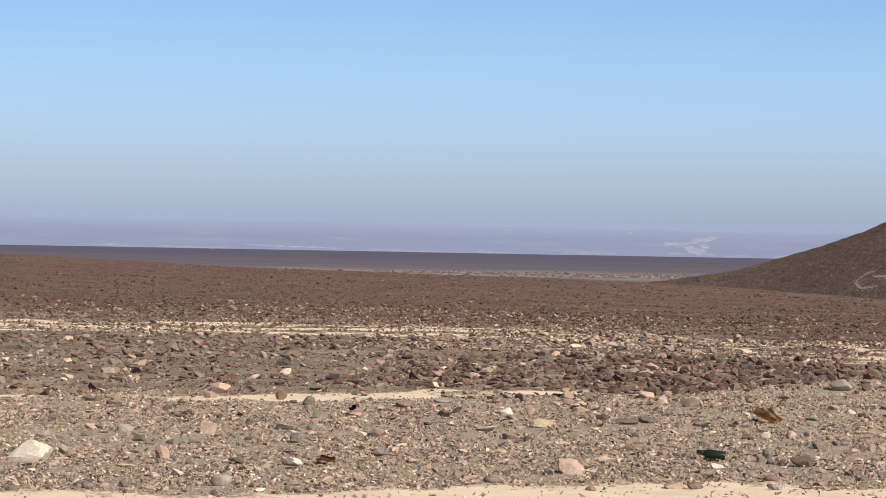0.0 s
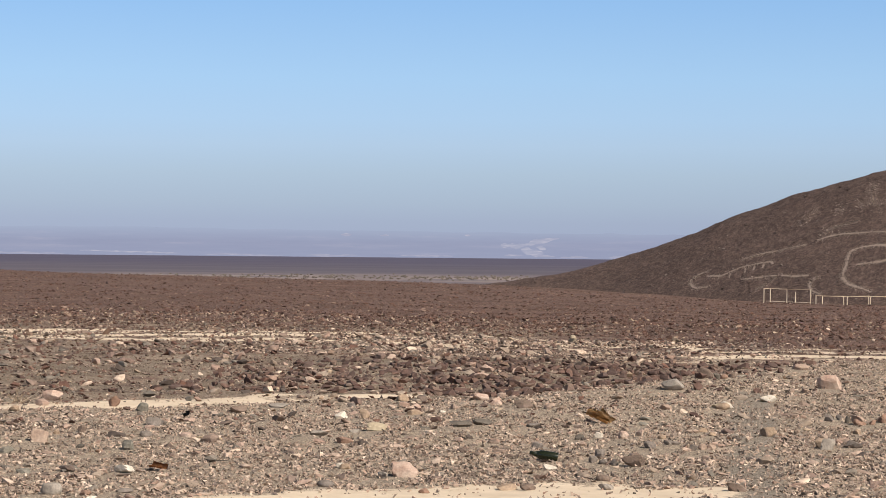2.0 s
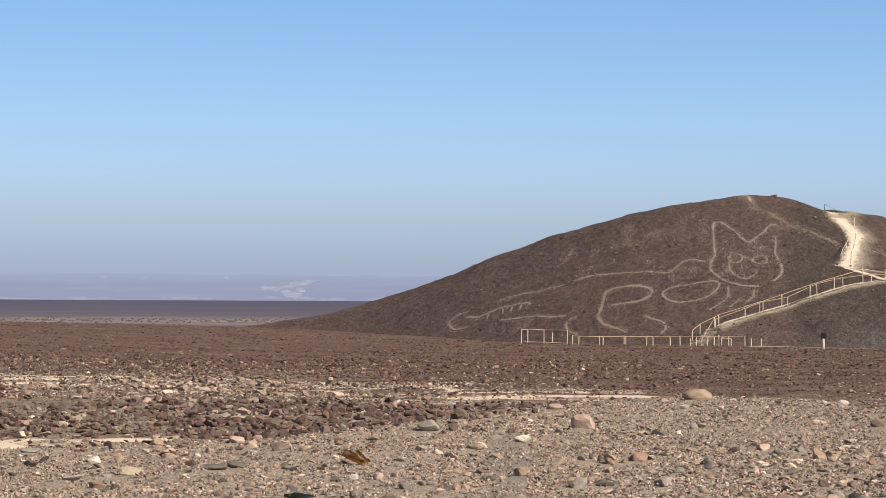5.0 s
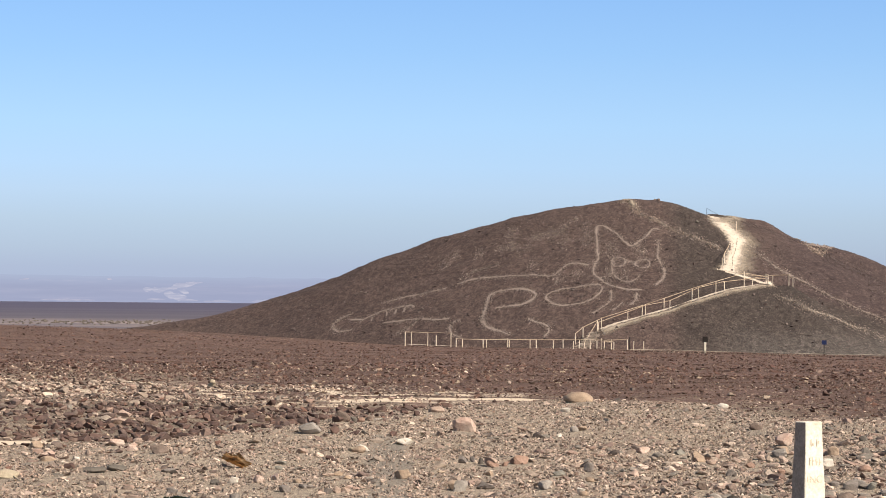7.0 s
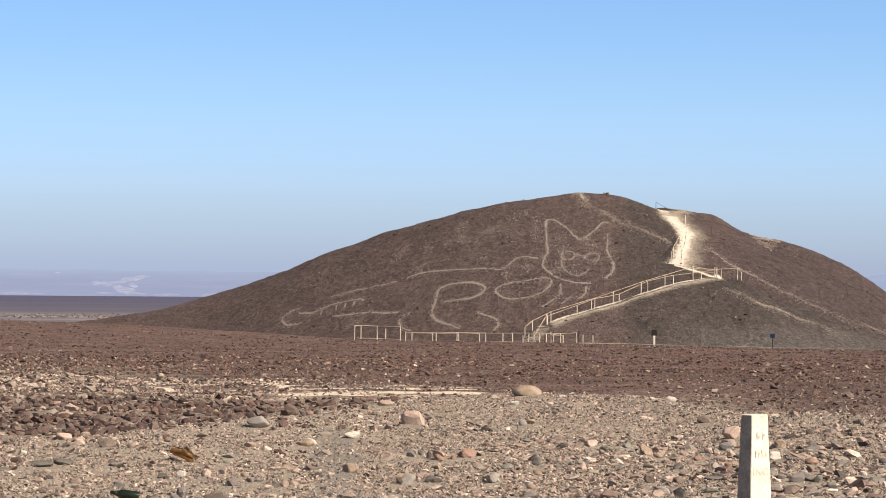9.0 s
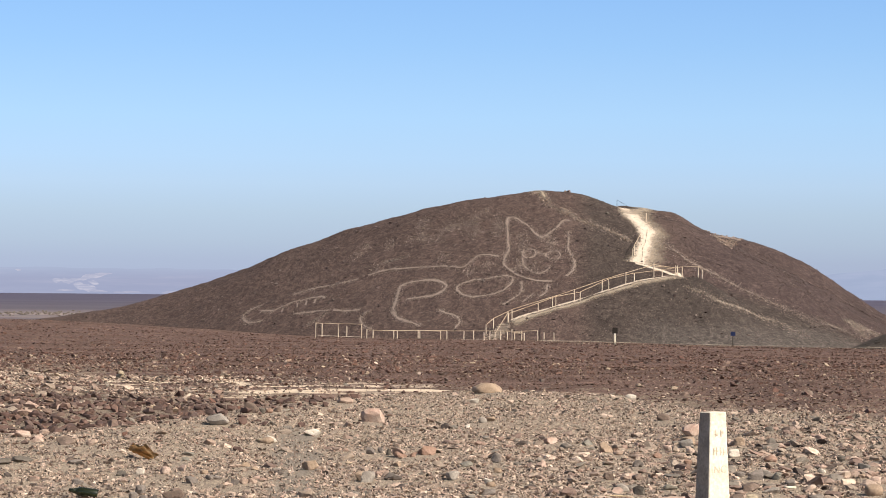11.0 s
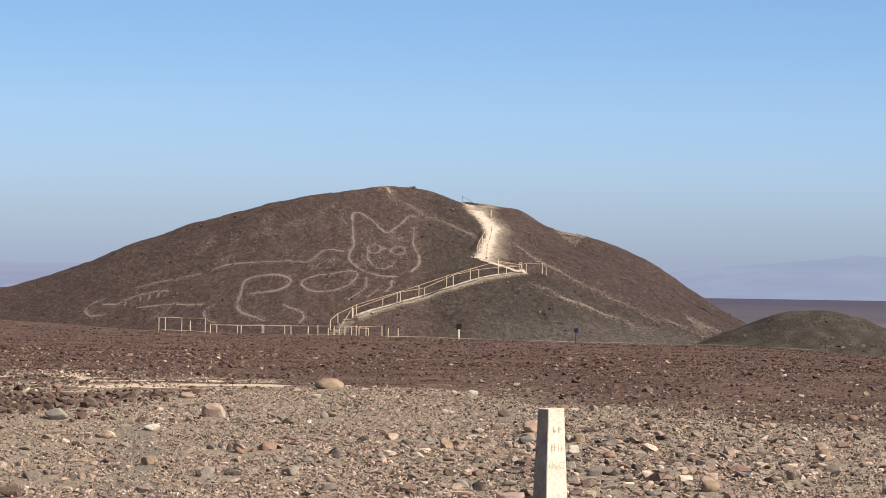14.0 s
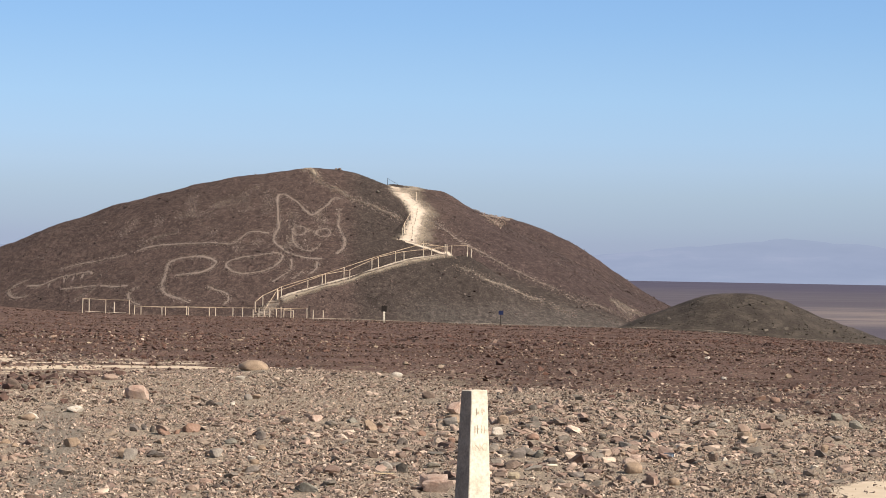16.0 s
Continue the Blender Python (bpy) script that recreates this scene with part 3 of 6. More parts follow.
ICO = {k: ico(k) for k in (1, 2, 3)}
ICO[0] = (np.array([(1, 0, 0), (-1, 0, 0), (0, 1, 0), (0, -1, 0), (0, 0, 1), (0, 0, -1)], float),
          np.array([(0, 2, 4), (2, 1, 4), (1, 3, 4), (3, 0, 4), (2, 0, 5), (1, 2, 5), (3, 1, 5), (0, 3, 5)]))
ICO[-1] = (np.array([(i, j, k) for k, w in ((-0.7, 1.1), (0.6, 0.8)) for j in (-0.8 * w, 0.8 * w) for i in (-0.9 * w, 0.9 * w)], float),
           np.array([(4, 5, 6), (5, 7, 6), (0, 1, 4), (1, 5, 4), (2, 6, 3), (3, 6, 7), (0, 4, 2), (2, 4, 6), (1, 3, 5), (3, 7, 5)]))
bush_stuff()


# ---------- courses of the drawing and the trails over the land: x, y ----------
LINES = {}
LINES["tail_hook"] = [(-22.72, 195.33), (-23.44, 195.19), (-24.07, 194.76), (-24.08, 194.2), (-23.58, 193.05), (-22.91, 192.68), (-22.29, 192.65)]
LINES["paw_top"] = [(-22.71, 194.42), (-21.71, 193.83), (-20.87, 193.82), (-19.86, 194.03), (-18.8, 193.84), (-17.71, 193.39), (-17.21, 192.88)]
LINES["paw_low"] = [(-19.74, 191.98), (-18.57, 191.64), (-17.51, 191.34), (-16.76, 191.01)]
LINES["belly"] = [(-16.44, 190.84), (-15.38, 190.37), (-14.11, 189.82)]
LINES["slant"] = [(-16.76, 191.01), (-17.33, 190.5), (-18.38, 189.79)]
LINES["hock"] = [(-13.25, 189.23), (-13.84, 189.04), (-13.95, 188.37), (-13.6, 187.34), (-12.95, 186.63)]
LINES["rump"] = [(-20.11, 195.36), (-18.74, 195.3), (-17.03, 194.95), (-15.33, 194.59), (-14.66, 194.64)]
LINES["back"] = [(-13.83, 194.65), (-12.41, 194.69), (-11.14, 194.32), (-9.44, 193.85), (-7.75, 193.33), (-6.07, 192.74), (-5.47, 193.15), (-4.77, 193.96), (-4.04, 193.93), (-2.99, 193.55)]
LINES["haunch"] = [(-10.43, 189.71), (-9.21, 189.57), (-7.98, 189.48), (-7.29, 189.96), (-7.26, 190.56), (-7.76, 191.24), (-8.7, 191.65), (-10.16, 191.93), (-10.96, 191.58), (-11.11, 190.67), (-11.25, 189.71), (-11.37, 188.55), (-10.94, 187.42), (-10.03, 186.42), (-8.98, 185.57)]
LINES["foot"] = [(-7.71, 187.19), (-6.84, 186.62), (-6.11, 185.94), (-5.98, 185.24), (-6.35, 184.57)]
LINES["foreleg"] = [(-6.36, 189.49), (-6.18, 190.1), (-5.17, 190.52), (-3.94, 190.5), (-2.92, 190.62), (-2.1, 190.58), (-1.89, 189.94), (-2.28, 189.08), (-3.08, 188.47), (-4.29, 188.35), (-5.51, 188.57), (-6.36, 189.49)]
LINES["head"] = [(-1.88, 199.58), (-2.31, 199.43), (-2.48, 198.39), (-2.36, 196.42), (-2.26, 194.5), (-2.51, 193.46), (-2.6, 192.61), (-2.27, 191.77), (-1.54, 190.84), (-0.71, 190.14), (0.31, 189.75), (1.33, 189.54)]
LINES["ears"] = [(-1.88, 199.58), (-1.01, 198.35), (-0.15, 196.88), (0.45, 196.09), (1.12, 196.68), (1.87, 197.8), (2.3, 198.68), (2.83, 198.63)]
LINES["cheek"] = [(2.67, 196.96), (2.7, 195.58), (2.62, 194.19), (2.89, 193.2), (3.13, 192.16), (2.97, 191.12), (2.45, 190.18)]
LINES["eye_a"] = [(-0.96, 194.21), (-0.55, 194.31), (-0.09, 194.06), (-0.12, 193.27), (-0.53, 193.07), (-0.95, 193.22), (-1.06, 193.76), (-0.96, 194.21)]
LINES["eye_b"] = [(0.81, 193.62), (1.23, 193.91), (1.75, 193.86), (1.99, 193.26), (1.79, 192.72), (1.23, 192.67), (0.81, 193.02), (0.81, 193.62)]
LINES["brow"] = [(-0.08, 193.92), (0.4, 193.67), (0.81, 193.57)]
LINES["mouth"] = [(-1.12, 193.07), (-0.94, 191.98), (-0.41, 191.09), (0.2, 190.74), (0.82, 191.14), (1.17, 191.73)]
LINES["chest"] = [(-1.16, 189.79), (-1.1, 188.8), (-1.59, 187.74), (-2.58, 186.88)]
LINES["chest_b"] = [(0.92, 189.15), (0.82, 188.3), (0.42, 187.6)]
LINES["chest_c"] = [(-0.18, 188), (-1.08, 187)]
LINES["ridge_trail"] = [(1.38, 201.29), (2.57, 200.46), (3.75, 199.00), (5.15, 198.16), (6.32, 197.46), (7.23, 196.62), (7.91, 196.03)]
LINES["saddle_path"] = [(7.46, 204.27), (8.15, 201.12), (8.84, 199.51), (9.21, 198.01), (9.18, 196.88), (9.01, 195.65), (8.75, 194.42), (8.49, 193.24), (8.25, 192.3)]
LINES["landing"] = [(8.04, 192.26), (8.95, 191.88), (9.97, 191.53), (10.97, 191.08), (11.59, 191.14)]
LINES["spur_trail"] = [(11.70, 186.65), (13.30, 185.99), (14.73, 185.57), (16.46, 186.70), (18.12, 186.82), (19.14, 186.81), (21.18, 186.39)]
LINES["gully_trail"] = [(9.88, 198.05), (11.17, 195.69), (12.77, 193.75), (13.78, 192.93), (15.10, 192.17), (16.71, 191.20), (18.46, 190.52), (20.06, 190.17), (21.80, 189.59), (22.98, 189.31)]
LINES["upper_faint"] = [(-12.7, 196.05), (-11.67, 196.01), (-10.58, 195.92)]
LINES["toe_a"] = [(-20.8, 192.97), (-20.77, 193.28), (-20.74, 193.58)]
LINES["toe_b"] = [(-19.56, 193), (-19.54, 193.36), (-19.51, 193.71)]
LINES["toe_c"] = [(-18.84, 192.88), (-18.82, 193.23), (-18.78, 193.49)]
LINES["toe_d"] = [(-18.08, 192.7), (-18.05, 193), (-18.02, 193.31)]
LINES["summit"] = [(-0.33, 205.12), (0.41, 204.62), (0.75, 202.80), (1.14, 201.87), (1.38, 201.29)]
LINES["rim"] = [(15.82, 211.04), (16.66, 211.53), (17.46, 211.62), (18.24, 211.51)]
LINES["scree"] = [(25.0, 193.6), (26.3, 192.9), (27.4, 192.4)]
LINES["gully_end"] = [(22.54, 190.55), (23.09, 190.19), (24.78, 190.35), (25.47, 190.11), (26.24, 190.15)]
LINES["foot_walk"] = [(0.51, 159.93), (1.59, 160.57), (3.52, 160.79), (5.41, 160.09), (7.29, 159.9), (9.2, 160), (14, 161), (20, 162), (27, 163), (34, 164), (42, 165)]
LINES["patches"] = [(-14.52, 199.59), (-15.26, 198.67), (-9.60, 201.41), (-9.63, 200.14), (-9.66, 198.79), (-9.29, 198.18), (-5.23, 199.99), (-5.19, 198.93), (-5.01, 197.60), (-3.30, 199.44), (-3.22, 197.91), (-3.25, 196.87), (-1.31, 196.13), (-1.07, 195.33), (1.13, 195.65), (1.36, 194.80), (-1.17, 192.46), (-1.26, 191.67), (-7.68, 199.15), (-7.21, 199.31), (-6.51, 199.77), (-6.14, 198.81), (-5.30, 192.21), (-3.93, 192.43), (-7.71, 194.58), (-10.50, 198.61), (-12.33, 198.90), (-0.02, 191.91), (0.89, 195.84), (-8.33, 197.79), (-4.39, 201.02), (-13.14, 195.59), (-0.96, 194.20)]
LINES["bright"] = [(-0.18, 204.87), (0.21, 204.67), (0.60, 203.58), (0.80, 202.55), (1.09, 201.87), (2.24, 200.56), (2.57, 200.27)]
LINES["knob_scree"] = [(15.77, 204.75), (16.14, 204.57), (17.09, 210.27), (16.13, 201.93)]
LINES["foot_scree"] = [(25.75, 193.24), (26.41, 193.05), (27.08, 192.95), (27.67, 193.20), (26.38, 191.13), (25.94, 191.96)]
LINES["rut"] = [(9.28, 198.36), (9.10, 196.50), (8.79, 194.62), (8.58, 192.79)]
LINES["rim_dust"] = [(8.3, 201.5), (8.9, 204.5), (9.4, 208.0), (9.6, 211.0), (9.8, 213.8)]
LINES["ramp"] = [(-2.0, 180.9), (-1.0, 181.4), (0.9, 182.5), (2.2, 183.3), (3.4, 184.1), (5.4, 185.2), (7.6, 186.7), (9.8, 188.1), (11.5, 188.7)]
LINES["steps"] = [(-3.4, 178.5), (-2.8, 179.5), (-2.1, 180.6)]


def path_material(name, rows, lo, hi, scale, grit):
    """Bare pale soil whose edge breaks up among the stones."""
    m, n, l, bsdf = nodes_of(name)
    tc = n.new("ShaderNodeTexCoord").outputs["Object"]
    a = n.new("ShaderNodeAttribute")
    a.attribute_name = "across"
    t = noise_node(n, l, scale, 5, tc, 0.75)
    g = noise_node(n, l, 0.4, 3, tc)
    col = ramp_node(n, rows)
    l.new(t.outputs[0], col.inputs[0])
    l.new(col.outputs[0], bsdf.inputs["Base Color"])
    bsdf.inputs["Roughness"].default_value = 0.95
    bsdf.inputs["Specular IOR Level"].default_value = 0.1
    def weighed(noise_out, k, onto):
        w = n.new("ShaderNodeMath")
        w.operation = "MULTIPLY_ADD"
        l.new(noise_out, w.inputs[0])
        w.inputs[1].default_value = k
        l.new(onto, w.inputs[2])
        return w.outputs[0]
    total = weighed(g.outputs[0], 0.8, weighed(t.outputs[0], grit, a.outputs["Fac"]))
    clear = n.new("ShaderNodeBsdfTransparent")
    mix = n.new("ShaderNodeMixShader")
    l.new(sharpen(n, l, total, lo + 0.5 * grit + 0.4, hi + 0.5 * grit + 0.4), mix.inputs[0])
    l.new(bsdf.outputs[0], mix.inputs[1])
    l.new(clear.outputs[0], mix.inputs[2])
    l.new(mix.outputs[0], n["Material Output"].inputs[0])
    bumped(n, l, bsdf, t.outputs[0], 0.5, 0.05)
    return m


M_LINE = path_material("cleared_line", [(0.3, (0.16, 0.122, 0.105)), (0.55, (0.245, 0.193, 0.165)), (0.7, (0.34, 0.278, 0.236))], 0.2, 0.55, 6.5, 3.2)
M_FAINT = path_material("faint_clearing", [(0.3, (0.125, 0.098, 0.083)), (0.6, (0.19, 0.155, 0.13))], -0.05, 0.5, 3.6, 3.0)
M_SPILL = path_material("blown_dust", [(0.3, (0.17, 0.135, 0.112)), (0.5, (0.27, 0.222, 0.182)), (0.7, (0.42, 0.355, 0.29))], -0.35, 0.45, 3.4, 3.6)
M_DUST = path_material("scuffed_dust", [(0.3, (0.27, 0.22, 0.172)), (0.7, (0.43, 0.36, 0.28))], -0.25, 0.8, 2.2, 1.8)
M_DIM = path_material("worn_line", [(0.3, (0.14, 0.108, 0.093)), (0.6, (0.215, 0.17, 0.145))], -0.1, 0.5, 3.4, 3.4)
M_PATH = path_material("trodden_dust", [(0.3, (0.42, 0.342, 0.27)), (0.5, (0.56, 0.468, 0.38)), (0.7, (0.68, 0.58, 0.48))], 0.3, 0.9, 2.4, 1.8)


def drape(name, rows, width, material, label, category, lift=0.05, height=hill_z, steps=7, rows_across=9, wander=0.05, kind="structure", group="", fade=0.0):
    """A ribbon of bare soil laid over the land along rows of x, y; width in metres, tapering at the ends."""
    c = smoothed(rows, steps)
    d = np.gradient(c, axis=0)
    d /= np.linalg.norm(d, axis=1, keepdims=True) + 1e-9
    side = np.stack([-d[:, 1], d[:, 0]], 1)
    c = c + side * (wander * vnoise(c[:, 0], c[:, 1], 1.1, 61))[:, None]
    half = 0.5 * width * (1 + 0.35 * vnoise(c[:, 0], c[:, 1], 1.6, 62))
    u = np.linspace(-1, 1, rows_across)
    p = c[:, None, :] + side[:, None, :] * (half[:, None] * u)[:, :, None]
    z = height(p[..., 0], p[..., 1]) + lift
    me = mesh_of(name, np.concatenate([p, z[..., None]], -1).reshape(-1, 3), grid_faces(len(c), rows_across))
    s = np.linspace(0, 1, len(c))[:, None]
    put_attribute(me, "across", np.abs(u) + fade * (1 - smooth(0, 0.3, np.minimum(2 * s, 1 - s))))
    me.materials.append(material)
    return tagged(new(name, me), label, category, group, kind)


DRAWING = {"haunch": 1.5, "head": 1.15, "ears": 1.05, "cheek": 1.1, "chest": 1.3, "chest_b": 1.2, "chest_c": 0.8, "foot": 1.3, "hock": 1.1, "back": 1.1, "rump": 0.95,
           "tail_hook": 1.2, "paw_top": 0.9, "paw_low": 0.8, "belly": 0.95, "slant": 0.7, "foreleg": 1.05, "eye_a": 0.75, "eye_b": 0.85, "brow": 0.65, "mouth": 0.75, "upper_faint": 0.8}
for key, wide in DRAWING.items():
    faint = key in ("slant", "upper_faint")
    drape("geoglyph_line", LINES[key], wide * 0.5, M_FAINT if faint else M_LINE, "pale line of cleared stones forming the hillside drawing", "geoglyph", kind="", group="lines of the hillside drawing")
for key in ("toe_a", "toe_b", "toe_c", "toe_d"):
    drape("geoglyph_line", LINES[key], 0.6, M_LINE, "short pale toe mark of the hillside drawing", "geoglyph", kind="", group="lines of the hillside drawing")
drape("ridge_trail", LINES["ridge_trail"], 0.8, M_SPILL, "faint pale foot trail down from the top", "trail")
drape("saddle_path", LINES["saddle_path"], 2.0, M_PATH, "wide bright trodden path climbing to the saddle", "path", rows_across=13)
drape("spill", [(x + 0.55, y - 0.2) for x, y in LINES["saddle_path"]], 3.6, M_DUST, "pale dust spilled beside the path", "path", lift=0.03)
drape("spur_trail", LINES["spur_trail"], 0.9, M_SPILL, "pale trail down the spur", "trail", fade=0.25)
drape("gully_trail", LINES["gully_trail"], 0.9, M_DIM, "pale trail running down the gully", "trail", fade=0.4)
drape("gully_trail", LINES["gully_end"], 0.6, M_SPILL, "bright broken end of the trail in the gully", "trail", fade=0.6)
drape("pale_scree", LINES["scree"], 3.0, M_SPILL, "pale scree at the foot of the slope", "scree", fade=0.4)
drape("pale_scree", LINES["rim"], 2.0, M_LINE, "pale rocky rim on the ridge", "scree")
drape("rut", LINES["rut"], 0.1, M_DIM, "dark worn rut down the middle of the path", "path", lift=0.09)
drape("rim_dust", LINES["rim_dust"], 3.4, M_DUST, "pale trodden dust spreading over the saddle", "path", lift=0.06)
drape("summit_clearing", LINES["summit"][:3], 0.9, M_DUST, "pale trodden ground at the very top", "clearing", lift=0.08, fade=0.5)
drape("summit_clearing", LINES["summit"], 1.0, M_SPILL, "pale bare clearing at the top", "clearing")
drape("foot_path", [(-12.5, 175.2), (-8, 174.9), (-3, 174.6), (-0.8, 173.0)], 1.5, M_PATH, "pale footpath along the foot of the hill", "path", height=ground_z, lift=0.08, steps=14)
drape("foot_path", LINES["foot_walk"], 3.0, M_DUST, "pale dusty footpath round the foot of the hill", "path", height=ground_z, lift=0.14, steps=14)
drape("viewing_floor", [(-16.2, 176.9), (-14.5, 176.7), (-12.8, 176.2)], 2.6, M_PATH, "pale bare ground in the railed viewing place", "path", height=ground_z, lift=0.12)


# ---------- stones that stand out: name, x, y, width, height, colour, shape ----------
STONES = []
STONES += [  # brown
    ("dark_stone", -2.72, 17.90, 0.182, 0.130, "brown", "angular"),
    ("greybrown_stone", 1.81, 19.61, 0.151, 0.085, "brown", "angular"),
    ("brown_lump", -2.76, 16.73, 0.106, 0.057, "brown", "round"),
    ("verge_rock", -3.14, 15.87, 0.117, 0.054, "brown", "angular"),
    ("red_stone", -1.74, 16.20, 0.133, 0.070, "brown", "angular"),
    ("bank_stone", 1.58, 28.46, 0.164, 0.109, "brown", "angular"),
    ("plain_stone", 4.58, 39.70, 0.191, 0.115, "brown", "angular"),
    ("brown_knob", 0.68, 20.74, 0.110, 0.090, "brown", "angular"),
    ("umber_knob", 5.85, 26.24, 0.142, 0.077, "brown", "angular"),
]
STONES += [  # dark
    ("flat_stone", -4.79, 21.09, 0.259, 0.073, "dark", "flat"),
    ("stone_slab", -4.63, 21.33, 0.188, 0.073, "dark", "flat"),
]
STONES += [  # green
    ("green_stone", -6.89, 18.10, 0.121, 0.111, "green", "angular"),
    ("sage_stone", -7.80, 17.70, 0.158, 0.065, "green", "angular"),
    ("grey_rock", -8.56, 22.97, 0.129, 0.129, "green", "angular"),
    ("olive_rock", 5.95, 24.85, 0.147, 0.122, "green", "angular"),
    ("olive_lump", 5.89, 25.57, 0.151, 0.100, "green", "angular"),
    ("olive_slab", 0.10, 17.63, 0.178, 0.085, "green", "angular"),
]
STONES += [  # grey
    ("grey_stone", -3.55, 26.43, 0.294, 0.166, "grey", "angular"),
    ("round_stone", -6.09, 14.57, 0.144, 0.095, "grey", "round"),
    ("grey_cobble", 1.61, 24.67, 0.166, 0.118, "grey", "angular"),
    ("small_grey", -2.66, 16.22, 0.110, 0.055, "grey", "angular"),
    ("grey_chunk", -0.68, 20.50, 0.128, 0.108, "grey", "angular"),
    ("stone_lump", 2.06, 21.07, 0.132, 0.091, "grey", "angular"),
    ("ash_block", -1.39, 20.19, 0.136, 0.126, "grey", "angular"),
]
STONES += [  # orange
    ("orange_stone", -7.30, 16.35, 0.129, 0.120, "orange", "angular"),
    ("split_stone", -7.88, 18.63, 0.174, 0.145, "orange", "angular"),
    ("rust_pebble", -1.33, 23.60, 0.147, 0.125, "orange", "angular"),
    ("orange_block", 4.54, 23.74, 0.139, 0.127, "orange", "angular"),
    ("orange_flat", -0.74, 17.51, 0.109, 0.059, "orange", "flat"),
]
STONES += [  # pale
    ("white_stone", -8.19, 15.93, 0.318, 0.197, "pale", "angular"),
    ("cream_stone", -5.55, 25.55, 0.188, 0.095, "pink", "flat"),
    ("cream_cobble", 1.38, 33.45, 0.168, 0.080, "pale", "round"),
    ("pale_block", 2.00, 23.52, 0.136, 0.113, "pale", "angular"),
    ("light_stone", -6.19, 16.17, 0.158, 0.066, "pale", "flat"),
    ("white_chip", -4.85, 17.26, 0.069, 0.052, "pale", "flat"),
    ("pale_slab", -2.78, 24.97, 0.157, 0.084, "pale", "flat"),
    ("bright_stone", 8.34, 48.20, 0.13, 0.075, "pale", "flat"),
    ("ridge_stone", -0.79, 32.16, 0.154, 0.077, "pale", "flat"),
    ("chalk_round", -0.37, 20.32, 0.085, 0.065, "pale", "angular"),
    ("pale_flat", -2.44, 26.12, 0.201, 0.094, "pale", "flat"),
    ("shell_stone", -0.34, 20.10, 0.085, 0.055, "tan", "round"),
]
STONES += [  # pink
    ("stone_block", -1.92, 28.30, 0.285, 0.218, "pink", "angular"),
    ("pink_stone", -4.28, 16.89, 0.209, 0.125, "pink", "angular"),
    ("pink_boulder", 1.09, 18.25, 0.228, 0.114, "pink", "angular"),
    ("pale_rock", 1.72, 25.83, 0.186, 0.186, "pink", "angular"),
    ("pale_cobble", -10.05, 24.20, 0.226, 0.150, "pink", "angular"),
    ("rust_rock", 1.09, 17.72, 0.239, 0.136, "pink", "angular"),
    ("pink_sliver", 0.21, 25.28, 0.158, 0.091, "pink", "angular"),
    ("rose_stone", 4.15, 23.40, 0.114, 0.080, "pink", "angular"),
]
STONES += [  # rust
    ("brown_stone", 2.28, 22.65, 0.131, 0.082, "rust", "round"),
    ("umber_stone", -9.02, 23.36, 0.144, 0.156, "rust", "angular"),
    ("rust_flat", -1.05, 23.83, 0.183, 0.114, "rust", "angular"),
    ("red_chip", 5.52, 28.02, 0.164, 0.068, "rust", "flat"),
    ("red_knob", 5.61, 27.56, 0.121, 0.081, "rust", "round"),
    ("rust_wedge", -1.31, 23.55, 0.124, 0.079, "rust", "angular"),
]
STONES += [  # slate
    ("dark_block", 1.97, 20.88, 0.131, 0.121, "slate", "angular"),
    ("dark_pebble", -4.55, 15.76, 0.118, 0.063, "slate", "round"),
    ("black_stone", -0.34, 23.23, 0.100, 0.089, "slate", "angular"),
    ("dark_chunk", 5.21, 25.22, 0.123, 0.086, "slate", "angular"),
    ("ink_stone", -0.34, 22.81, 0.098, 0.077, "slate", "angular"),
    ("blue_grey", -0.35, 19.17, 0.120, 0.064, "slate", "angular"),
    ("slate_pair", -1.20, 20.46, 0.148, 0.079, "slate", "angular"),
]
STONES += [  # tan
    ("boulder", -0.67, 34.29, 0.443, 0.19, "tan", "round"),
    ("oval_stone", -2.80, 24.84, 0.162, 0.090, "tan", "round"),
    ("tan_stone", 0.78, 24.43, 0.164, 0.141, "tan", "angular"),
    ("tan_block", 2.14, 24.45, 0.123, 0.123, "tan", "angular"),
    ("verge_stone", -3.29, 15.88, 0.148, 0.055, "tan", "angular"),
    ("tan_rock", -1.45, 20.30, 0.156, 0.117, "tan", "angular"),
    ("dusty_rock", 4.40, 22.93, 0.145, 0.112, "tan", "angular"),
    ("tan_knob", 1.63, 24.79, 0.167, 0.131, "tan", "angular"),
    ("dun_stone", 4.37, 22.55, 0.132, 0.077, "tan", "angular"),
    ("tan_egg", 3.00, 18.53, 0.099, 0.077, "tan", "round"),
    ("buff_lump", 2.80, 19.37, 0.150, 0.113, "tan", "round"),
    ("tan_wedge", -2.00, 21.43, 0.145, 0.114, "tan", "angular"),
    ("buff_flat", -0.51, 28.70, 0.137, 0.069, "tan", "flat"),
]
STONES += [  # yellow
    ("yellow_stone", -5.42, 20.44, 0.192, 0.091, "yellow", "angular"),
    ("ochre_stone", -2.44, 26.13, 0.189, 0.088, "yellow", "flat"),
    ("pale_oblong", -2.82, 24.87, 0.168, 0.078, "yellow", "flat"),
    ("cairn_low", -7.90, 44.96, 0.175, 0.098, "yellow", "flat"),
    ("cairn_top", -8.31, 47.30, 0.103, 0.080, "yellow", "angular"),
]
